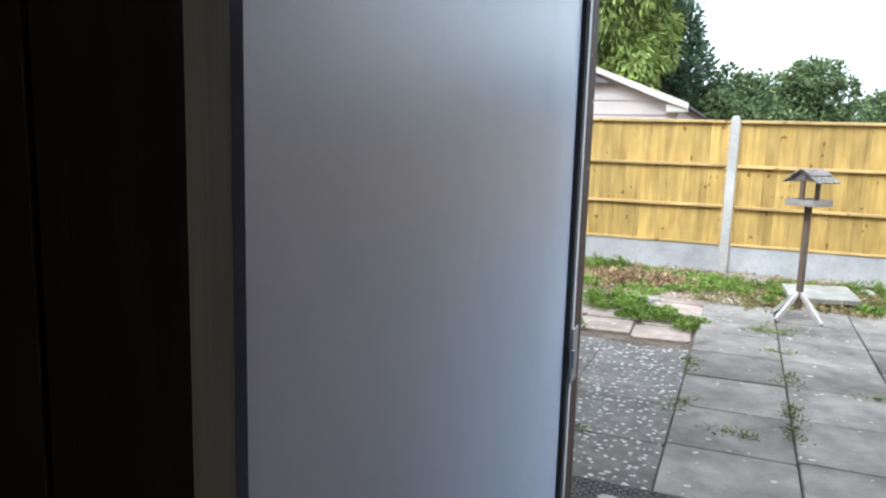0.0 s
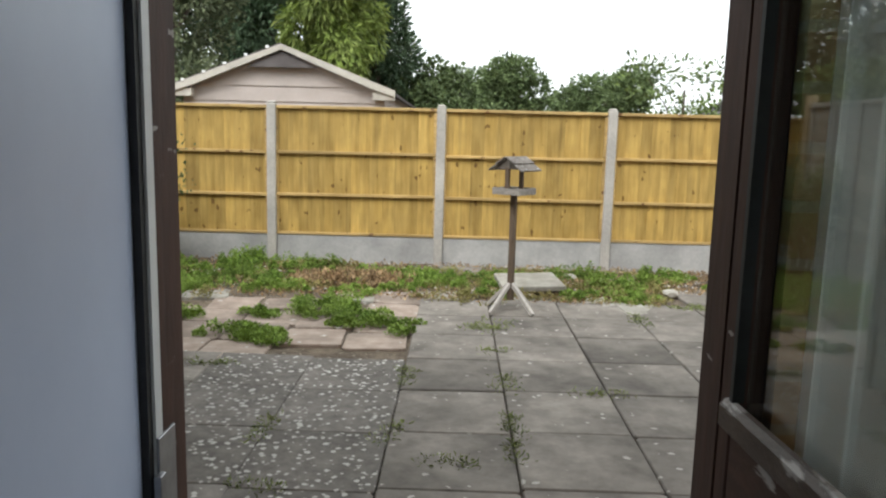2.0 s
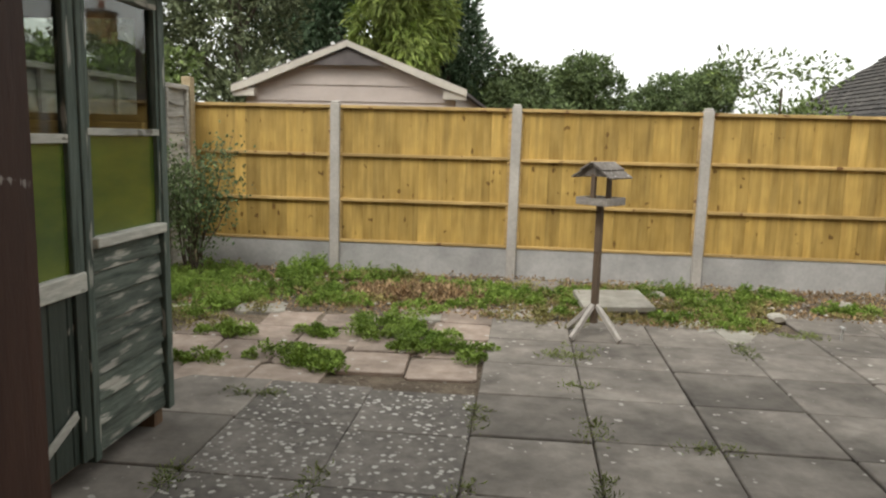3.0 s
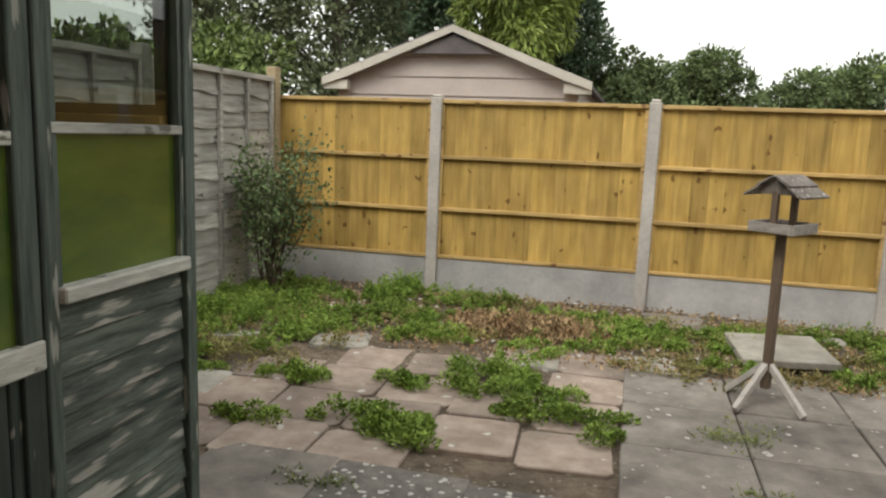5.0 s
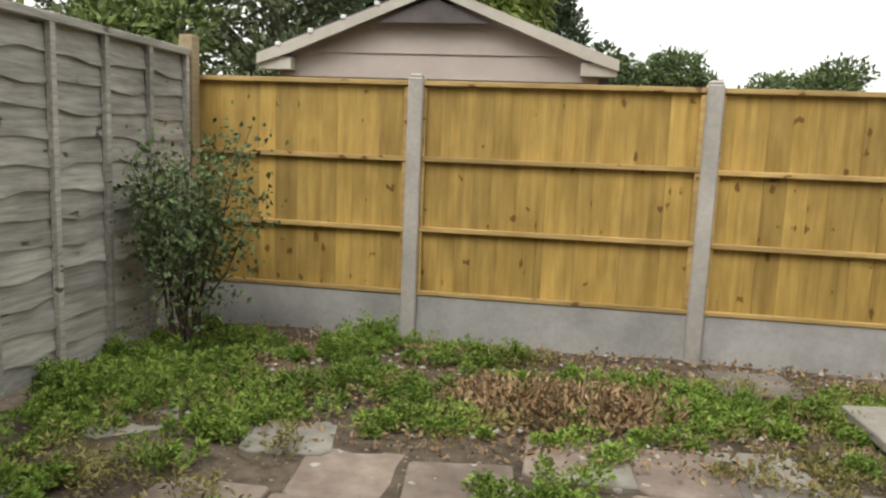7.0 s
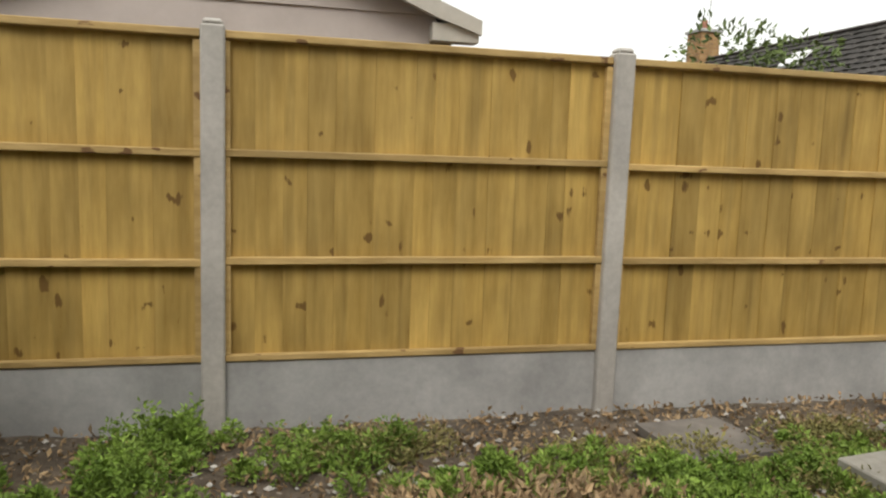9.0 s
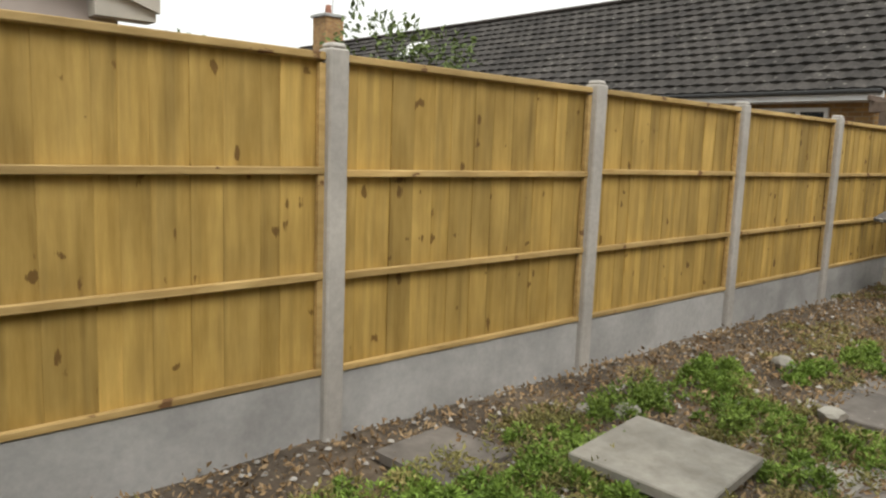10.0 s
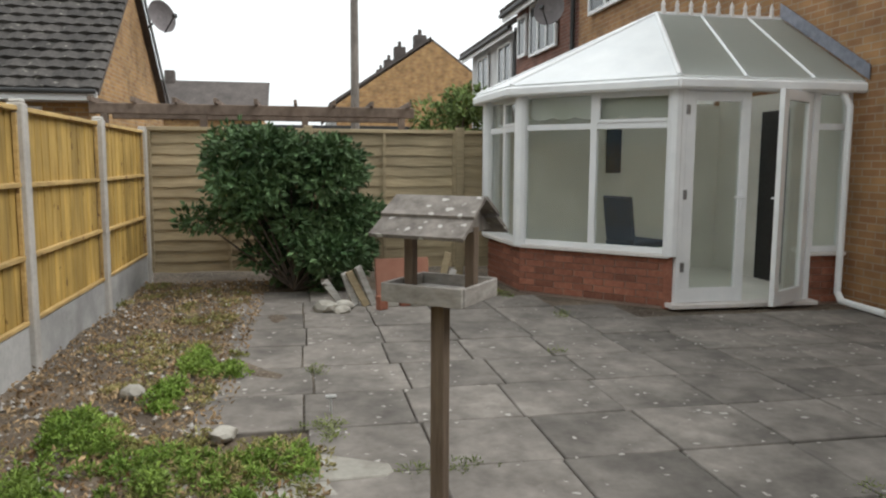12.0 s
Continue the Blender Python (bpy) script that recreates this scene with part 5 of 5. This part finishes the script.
def row_house(name, x0, x1, y, h, material, label, wins, ridge=2.5):
    t = thing(name, pose(0, 0, 0), label, "house")
    bx("wall", (x0, -5.0, 0), (x1, y, h), material, t)
    bm = slabpoly(B(), [(x0 - 0.2, y + 0.35, h - 0.05), (x1 + 0.2, y + 0.35, h - 0.05), (x1 + 0.2, y - 3.5, h + ridge), (x0 - 0.2, y - 3.5, h + ridge)], 0.15)
    bmesh.ops.recalc_face_normals(bm, faces=bm.faces)
    part("roof", bm, TILE_FAR, t)
    bx("fascia", (x0 - 0.2, y + 0.3, h - 0.22), (x1 + 0.2, y + 0.34, h - 0.04), UPVC, t)
    bx("gutter", (x0 - 0.2, y + 0.34, h - 0.12), (x1 + 0.2, y + 0.45, h - 0.02), BLACK, t, 0.02)
    for x, z, w, hh, mu in wins:
        window(t, pose(x, y + 0.04, z, 0, 0, 180), w, hh, mu)
    part("downpipe", cyl(B(), (x0 + 0.25, y + 0.08, 0), (x0 + 0.25, y + 0.08, h), 0.05), BLACK, t)
    return t


row_house("neighbour_house", 13.1, 17.6, 1.9, 5.2, RED_HOUSE, "red brick house with white windows next door", [(15.3, 4.5, 1.9, 1.2, 3), (16.9, 4.5, 0.7, 1.0, 1), (15.2, 1.6, 2.0, 1.3, 3)])
row_house("white_house", 18.2, 24.0, 1.6, 5.0, RENDERED, "white rendered house further along the row", [(19.6, 4.2, 1.4, 1.1, 2), (22.2, 4.2, 1.4, 1.1, 2)])

# far gabled terrace beyond the end fence
ter = thing("far_terrace", pose(41, -0.5, 0), "distant orange brick terrace with a gable end and chimneys", "house")
bm = slabpoly(B(), [(0, -3.2, 0), (0, 6.0, 0), (0, 6.0, 4.6), (0, 0.6, 8.2), (0, -3.2, 5.4)], 0.2)
bmesh.ops.recalc_face_normals(bm, faces=bm.faces)
part("gable_wall", bm, TAN_BRICK, ter)
bm = slabpoly(B(), [(-0.1, 0.6, 8.35), (-0.1, 6.3, 4.55), (22, 6.3, 4.55), (22, 0.6, 8.35)], 0.15)
bmesh.ops.recalc_face_normals(bm, faces=bm.faces)
part("roof", bm, TILE_FAR, ter)
bm = slabpoly(B(), [(-0.1, 0.6, 8.35), (-0.1, -3.6, 5.3), (22, -3.6, 5.3), (22, 0.6, 8.35)], 0.15)
bmesh.ops.recalc_face_normals(bm, faces=bm.faces)
part("roof", bm, TILE_FAR, ter)
bx("front_wall", (0.2, 5.6, 0), (22, 6.0, 4.6), RENDERED, ter)
for x in (3.0, 7.0, 11.0, 15.0):
    window(ter, pose(x, 6.04, 3.6, 0, 0, 180), 1.4, 1.1, 2)
for x, y in ((0.6, 1.2), (5.0, 1.8), (11.0, 1.8), (16.5, 1.8)):
    ck = part("chimney", box(B(), (x - 0.35, y - 0.35, 7.0), (x + 0.35, y + 0.35, 8.6), 0.02), TILE_FAR, ter)
    part("chimney_pot", cyl(B(), (x, y, 8.6), (x, y, 8.95), 0.13, 0.11), TILE_FAR, ck)
far = thing("far_house", pose(38, 12.0, 0), "distant house with a grey tiled roof", "house")
bx("wall", (0, -2.6, 0), (6, 2.6, 3.6), TAN_BRICK, far)
bm = slabpoly(B(), [(-0.3, -2.9, 3.5), (-0.3, 2.9, 3.5), (3, 2.9, 5.6), (3, -2.9, 5.6)], 0.12)
bmesh.ops.recalc_face_normals(bm, faces=bm.faces)
part("roof", bm, TILE_FAR, far)
ck = part("chimney", box(B(), (2.6, 2.0, 5.2), (3.1, 2.5, 6.2), 0.02), TILE_FAR, far)
pole = thing("telegraph_pole", pose(22, 5.75, 0), "grey wooden telegraph pole", "pole")
part("shaft", cyl(B(), (0, 0, 0), (0.05, 0, 9.0), 0.15, 0.11), OLDWOOD, pole)
per = thing("pergola", pose(10.6, 8.2, 0), "low brown timber pergola behind the end fence", "pergola")
bx("beam", (-0.05, -2.6, 2.08), (0.05, 2.2, 2.24), PERGOLA, per, 0.01)
bx("beam", (1.3, -2.6, 2.08), (1.4, 2.2, 2.24), PERGOLA, per, 0.01)
for y in (-2.4, -0.9, 0.6, 2.0):
    bx("post", (-0.05, y - 0.05, 0), (0.05, y + 0.05, 2.08), PERGOLA, per, 0.005)
for k in range(9):
    y = -2.5 + 0.58 * k
    bx("rafter", (-0.25, y - 0.025, 2.24), (1.6, y + 0.025, 2.32), PERGOLA, per, 0.005)
car = thing("garage", pose(26, 5.0, 0), "low pale garage roof in the distance", "garage")
bx("wall", (0, -1.5, 0), (5, 4.5, 2.5), RENDERED, car)
bx("roof", (-0.2, -1.7, 2.5), (5.2, 4.7, 2.7), BLACK, car)

# ---- rubble pile by the end fence ----
bd = thing("board", pose(6.25, 6.35, 0.0, 0, 0, 8), "terracotta board leaning in the rubble", "board")
ob = bx("sheet", (-0.02, -0.28, 0), (0.02, 0.28, 0.42), TERRACOTTA, bd, 0.004)
ob.matrix_local = pose(0, 0, 0, 0, 10, 0)
for x, y, a, ty, h, mt in ((6.0, 6.85, 20, -18, 0.34, LAP), (5.95, 6.75, 8, -26, 0.38, LAP_BROWN), (5.98, 6.68, 30, -22, 0.42, LAP), (6.02, 6.98, 15, -35, 0.3, LAP), (5.98, 6.06, -10, 14, 0.52, LAP_BROWN), (5.95, 6.0, 5, 20, 0.36, LAP)):
    t = thing("timber_offcut", pose(x, y, 0.0, ty, 6, a), "weathered offcut of timber propped in the rubble", "timber", "timber offcuts")
    bx("plank", (-0.02, -0.035, 0), (0.02, 0.035, h), mt, t, 0.004)
for k, (x, y) in enumerate(((5.9, 6.5), (5.9, 6.38), (5.88, 6.27), (5.75, 6.62))):
    t = tagged(bx("brick", (-0.032, -0.05, 0), (0.032, 0.05, 0.13), SLAB_PALE if k in (0, 2) else BRICK, None, 0.005), "old loose brick standing on end", "brick", "loose bricks")
    t.matrix_world = pose(x, y, 0, 0, 0, 10 * k)


def rock(x, y, z, s, seed, material, label):
    bm = B()
    bmesh.ops.create_icosphere(bm, subdivisions=2, radius=1)
    for v in bm.verts:
        f = 1 + 0.35 * noise.noise(v.co * 1.3 + Vector((seed * 3.1, 0, 0)))
        v.co = Vector((v.co.x * s * 1.3 * f, v.co.y * s * f, v.co.z * s * 0.7 * f))
    t = tagged(part("rock", bm, material), label, "rock", "rocks")
    t.matrix_world = pose(x, y, z, 0, 0, seed * 40)


for k, (x, y, s) in enumerate(((5.75, 7.15, 0.11), (5.85, 6.98, 0.08), (5.65, 7.0, 0.07), (1.75, 8.45, 0.06), (1.6, 8.6, 0.05), (3.4, 8.35, 0.06), (0.55, 8.0, 0.05), (2.6, 7.75, 0.06), (-2.35, 5.6, 0.07))):
    rock(x, y, s * 0.3, s, k + 1, SLAB_PALE, "pale rough stone lying on the soil")
st = thing("garden_tap_stub", pose(2.9, 7.2, 0), "small pale metal stub standing on the paving", "pipe stub")
bm = cyl(B(), (0, 0, -0.02), (0, 0, 0.1), 0.008)
cyl(bm, (0, -0.03, 0.09), (0, 0.03, 0.09), 0.012)
part("stub", bm, CONCRETE, st)

# ---- planting ----


def clump_points(cx, cy, r, n, h):
    """A ragged patch: many low sprigs of uneven height, leaves arching out of each."""
    k = max(3, int(26 * r * r / 0.09))
    a = rng.uniform(0, 6.283, k)
    rr = r * 1.15 * rng.random(k) ** 0.6
    sx, sy = cx + np.cos(a) * rr, cy + np.sin(a) * rr * (0.75 + 0.4 * math.sin(cx * 9))
    sh = h * rng.uniform(0.25, 1.0, k) * np.clip(1.1 - (rr / (r * 1.2)) ** 2 * 0.6, 0.25, 1)
    sr = rng.uniform(0.03, 0.09, k)
    i = rng.integers(0, k, n)
    b = rng.uniform(0, 6.283, n)
    u = rng.random(n) ** 0.7
    z = sh[i] * (1 - u * u * 0.8) * rng.random(n) ** 0.5
    out = np.stack([np.cos(b) * 0.9, np.sin(b) * 0.9, np.full(n, 0.12)], 1)
    return np.stack([sx[i] + np.cos(b) * u * sr[i], sy[i] + np.sin(b) * u * sr[i], z - 0.005], 1), out


def weeds(name, clumps, material, label, leaf=0.035, dens=5200, aspect=0.5, up=0.45):
    p, o = zip(*[clump_points(x, y, r, max(40, int(dens * r * (r + 0.1))), h) for x, y, r, h in clumps])
    ob = leaf_mesh(name, np.concatenate(p), np.concatenate(o), leaf, material, aspect, up)
    return tagged(ob, label, "weeds", kind="stuff")


rw = random.Random(11)
lush = [(-0.35, 6.65, 0.34, 0.16), (-0.2, 6.35, 0.22, 0.13), (-0.5, 7.05, 0.25, 0.17), (-0.95, 5.98, 0.27, 0.14), (-0.75, 5.9, 0.2, 0.12), (0.15, 6.3, 0.17, 0.09),
        (-1.62, 6.45, 0.2, 0.14), (-1.0, 6.6, 0.16, 0.1), (-1.55, 5.85, 0.16, 0.1), (-2.2, 5.75, 0.2, 0.12),
        (1.85, 8.5, 0.3, 0.2), (2.1, 7.98, 0.3, 0.18), (2.15, 7.55, 0.25, 0.14), (2.45, 8.45, 0.25, 0.2), (2.85, 8.55, 0.2, 0.16), (3.3, 8.15, 0.22, 0.14), (4.0, 8.05, 0.22, 0.17), (3.75, 7.85, 0.18, 0.1),
        (1.05, 8.4, 0.22, 0.14), (0.75, 8.15, 0.2, 0.12), (1.7, 7.5, 0.18, 0.12), (-1.15, 8.6, 0.25, 0.2), (-0.9, 8.75, 0.2, 0.22), (0.1, 8.25, 0.3, 0.15), (0.4, 8.1, 0.25, 0.13), (-0.3, 8.3, 0.2, 0.12)]
for _ in range(26):
    lush.append((rw.uniform(-3.0, -1.7), rw.uniform(6.7, 8.9), rw.uniform(0.14, 0.3), rw.uniform(0.12, 0.28)))
for _ in range(10):
    lush.append((rw.uniform(-3.0, -2.2), rw.uniform(5.2, 6.7), rw.uniform(0.12, 0.22), rw.uniform(0.08, 0.18)))
for _ in range(30):
    lush.append((rw.uniform(-1.7, 1.3), rw.uniform(7.5, 8.6), rw.uniform(0.08, 0.2), rw.uniform(0.06, 0.15)))
weeds("weeds", lush, WEED, "lush green low weeds over soil and slabs", 0.027, 24000, 0.45)
dull = [(rw.uniform(-1.8, 2.6), rw.uniform(7.35, 8.85), rw.uniform(0.1, 0.26), rw.uniform(0.05, 0.14)) for _ in range(62)]
dull += [(rw.uniform(-3.0, -1.7), rw.uniform(6.6, 8.9), rw.uniform(0.1, 0.22), rw.uniform(0.06, 0.18)) for _ in range(26)]
dull += [(rw.uniform(4.2, 7.6), rw.uniform(7.9, 9.0), rw.uniform(0.1, 0.25), rw.uniform(0.02, 0.06)) for _ in range(20)]
dull += [(rw.uniform(2.4, 4.6), rw.uniform(7.8, 8.6), rw.uniform(0.08, 0.16), rw.uniform(0.03, 0.08)) for _ in range(18)]
dull += [(6.7 + rw.uniform(-0.4, 0.9), 5.35 + rw.uniform(0, 0.5), 0.16, 0.07) for _ in range(8)]
weeds("dry_weeds", dull, WEED_DULL, "dull yellowing weeds and dry stems on the soil", 0.032, 4200, 0.35)
joints = []
for x, y, n_, ax in ((0.28, 5.2, 5, 1), (0.27, 4.35, 3, 1), (0.87, 5.1, 4, 1), (0.87, 4.35, 8, 1), (0.85, 6.35, 4, 0), (1.45, 4.95, 4, 0), (0.6, 4.0, 3, 0), (-0.35, 4.35, 4, 1), (-0.2, 3.7, 3, 0), (0.87, 5.75, 3, 0), (2.06, 6.75, 5, 1), (2.65, 7.2, 5, 0), (2.7, 7.3, 3, 1), (4.0, 5.5, 2, 0), (1.75, 3.85, 3, 1), (-0.95, 4.3, 4, 1), (-0.9, 5.3, 5, 0), (5.3, 5.0, 4, 0), (6.4, 5.25, 6, 0), (2.05, 4.3, 2, 1), (3.8, 7.25, 3, 0)):
    for k in range(n_):
        o = (k - n_ / 2) * 0.07 + rw.uniform(-0.02, 0.02)
        joints.append((x + (0 if ax else o) + rw.gauss(0, 0.012), y + (o if ax else 0) + rw.gauss(0, 0.012), rw.uniform(0.012, 0.05), rw.uniform(0.012, 0.045)))
joints += [(0.9, 6.42, 0.18, 0.07), (0.75, 6.4, 0.12, 0.06)]
weeds("joint_weeds", joints, leafy("joint_weed_leaf", (0.13, 0.18, 0.05), (0.27, 0.31, 0.1)), "small tufts of grass and weed in the paving joints", 0.026, 3200, 0.2, 0.45)

# dead leaves, twigs, stones on the soil
n = 16000
pos = np.stack([rng.uniform(-2.6, 7.6, n), 7.25 + rng.random(n) * 1.85, rng.uniform(-0.01, 0.025, n)], 1)
pos = pos[(pos[:, 0] < 2.4) | (pos[:, 1] > 7.75)]
tagged(leaf_mesh("leaf_litter", pos, np.zeros_like(pos), 0.035, LITTER, 0.5, 0.0, None, 0.9), "brown dead leaves and twigs scattered over the soil", "leaf litter", kind="stuff")
n = 2600
ang = rng.uniform(0, 6.283, n)
rr = rng.random(n) ** 0.7 * 0.45
pos = np.stack([-0.45 + np.cos(ang) * rr * 1.4, 8.0 + np.sin(ang) * rr * 0.8, rng.random(n) * 0.1 * (1 - rr)], 1)
tagged(leaf_mesh("dead_weed_heap", pos, np.zeros_like(pos) + [0, 0, 0.3], 0.05, LITTER, 0.4, 0.2), "heap of brown withered weeds", "dead weeds", kind="stuff")
verts, faces = [], []
oct_v = np.array([(1, 0, 0), (0, 1, 0), (-1, 0, 0), (0, -1, 0), (0, 0, 0.7), (0, 0, -0.7)])
oct_f = [(0, 1, 4), (1, 2, 4), (2, 3, 4), (3, 0, 4), (1, 0, 5), (2, 1, 5), (3, 2, 5), (0, 3, 5)]
for k in range(1300):
    x, y = rng.uniform(-2.4, 7.6), rng.uniform(7.4, 9.08)
    if x > 2.4 and y < 7.8:
        continue
    s = rng.uniform(0.006, 0.024)
    o = len(verts)
    q = oct_v * rng.uniform(0.6, 1.3, (6, 3)) * s + [x, y, 0.004]
    verts += q.tolist()
    faces += [tuple(i + o for i in f) for f in oct_f]
me = bpy.data.meshes.new("pebbles")
me.from_pydata(verts, [], faces)
me.materials.append(STONE)
tagged(new("pebbles", me), "small pale stones scattered over the soil", "stones", kind="stuff")

# rose bush in the corner
rose = thing("rose_bush", pose(-2.75, 8.35, 0), "sparse straggly rose bush in the fence corner", "bush")
rr_ = random.Random(3)
tips = []
for k in range(17):
    a, ln = rr_.uniform(0, 6.283), rr_.uniform(0.9, 1.45)
    lean = rr_.uniform(0.1, 0.45)
    bm = B()
    p0 = Vector((rr_.uniform(-0.08, 0.08), rr_.uniform(-0.08, 0.08), -0.02))
    for s in range(4):
        u = (s + 1) / 4
        p1 = Vector((math.cos(a) * lean * u * 1.1 + rr_.uniform(-0.04, 0.04), math.sin(a) * lean * u * 0.8 + rr_.uniform(-0.04, 0.04), ln * u))
        cyl(bm, p0, p1, 0.011 * (1.25 - u), 0.011 * (1.05 - u) + 0.002, 5)
        if s > 0:
            for _ in range(9 if s > 1 else 3):
                tips.append(p0.lerp(p1, rr_.random()) + Vector((rr_.gauss(0, 0.07), rr_.gauss(0, 0.07), rr_.gauss(0, 0.06))))
        p0 = p1
    part("stem", bm, BARK, rose)
base_pts = np.array([tuple(t) for t in tips])
pts = np.repeat(base_pts, 9, 0) + rng.normal(0, 0.06, (len(base_pts) * 9, 3))
leaf_mesh("foliage", pts, np.zeros_like(pts), 0.042, ROSE, 0.6, 0.2, rose)

# big dark shrub by the end fence
shrub = thing("large_shrub", pose(7.0, 7.45, 0), "large dense dark green shrub against the end fence", "shrub")
bm = B()
rs2 = np.random.default_rng(5)
blobs = []
for k in range(54):
    a, h = rs2.uniform(0, 6.283), rs2.uniform(0.08, 1.55)
    wide = 0.80 * (1 - max(0.0, h - 0.9) ** 2 * 0.7)
    r_ = wide * rs2.uniform(0.3, 0.95)
    s = rs2.uniform(0.13, 0.32)
    c = (math.cos(a) * r_ * 0.65, math.sin(a) * r_ * 1.4, h)
    blobs.append((*c, s, s * 1.15, s * 0.8))
    if k % 2 == 0:
        cyl(bm, (0, 0, 0), c, 0.02, 0.006, 5)
part("branchwork", bm, BARK, shrub)
p, o = blobs_points(blobs, 2300, 0.5)
leaf_mesh("foliage", p, o, 0.085, SHRUB, 0.5, 0.0, shrub)

# trees behind the fence
crown_tree("golden_conifer", (-1.8, 14.8, 0), 8.5, 1.0, 0.2, GOLD, "drooping golden-green conifer behind the outbuilding", 60, 900, 0.2, 1.6, 0.28, 0.22, 2, droop=1.4)
crown_tree("dark_conifer", (-1.4, 17.5, 0), 5.4, 1.05, 0.18, DARKCON, "dark blue-green conifer behind the fence", 40, 900, 0.13, 1.2, 0.12, 0.35, 3, droop=-0.4)
crown_tree("dark_conifer", (-3.6, 17.0, 0), 8.5, 1.7, 0.2, DARKCON, "tall dark conifer in shade", 40, 700, 0.15, 1.2, 0.1, 0.35, 13)
crown_tree("grey_green_tree", (-3.9, 12.6, 0), 5.2, 1.35, 0.12, GREY_TREE, "tall loose grey-green shrub tree", 34, 700, 0.10, 0.9, 0.25, 0.5, 4)
crown_tree("grey_green_tree", (-5.8, 12.2, 0), 4.6, 1.3, 0.12, GREY_TREE, "loose grey-green shrub tree", 30, 700, 0.10, 0.9, 0.2, 0.5, 14)
crown_tree("hedge_bush", (-4.1, 9.9, 0), 2.5, 0.85, 0.08, HEDGE, "leafy green bush showing over the side fence", 24, 1200, 0.09, 0.8, 0.2, 0.55, 5, "bush")
crown_tree("hedge_bush", (-4.4, 8.2, 0), 2.35, 0.85, 0.08, HEDGE, "leafy green bush showing over the side fence", 24, 1200, 0.09, 0.8, 0.2, 0.55, 6, "bush")
crown_tree("hedge_bush", (-0.35, 18.0, 0), 3.6, 1.2, 0.12, TREE, "rounded green bush behind the fence", 26, 700, 0.12, 0.85, 0.15, 0.5, 7, "bush")
crown_tree("hedge_bush", (0.6, 20.5, 0), 3.2, 1.1, 0.12, TREE, "rounded green bush behind the fence", 24, 700, 0.12, 0.85, 0.15, 0.5, 8, "bush")
crown_tree("round_tree", (2.2, 28.0, 0), 4.0, 1.8, 0.2, TREE, "round-headed tree in the distance", 34, 620, 0.13, 0.8, 0.3, 0.5, 9)
crown_tree("round_tree", (5.4, 25.5, 0), 3.7, 1.9, 0.2, TREE, "round-headed tree in the distance", 36, 620, 0.13, 0.75, 0.2, 0.5, 10)
crown_tree("round_tree", (4.4, 32.0, 0), 3.0, 2.4, 0.2, TREE, "low green tree in the distance", 26, 250, 0.2, 0.7, 0.2, 0.5, 15)
crown_tree("slender_bush", (4.25, 13.3, 0), 3.05, 1.2, 0.05, HEDGE, "thin leafy shoots rising above the fence", 20, 320, 0.09, 0.7, 0.3, 0.5, 11, "bush")
crown_tree("round_tree", (13.5, 4.3, 0), 2.9, 1.0, 0.1, HEDGE, "leafy green tree beyond the conservatory", 22, 700, 0.11, 0.8, 0.3, 0.55, 12)
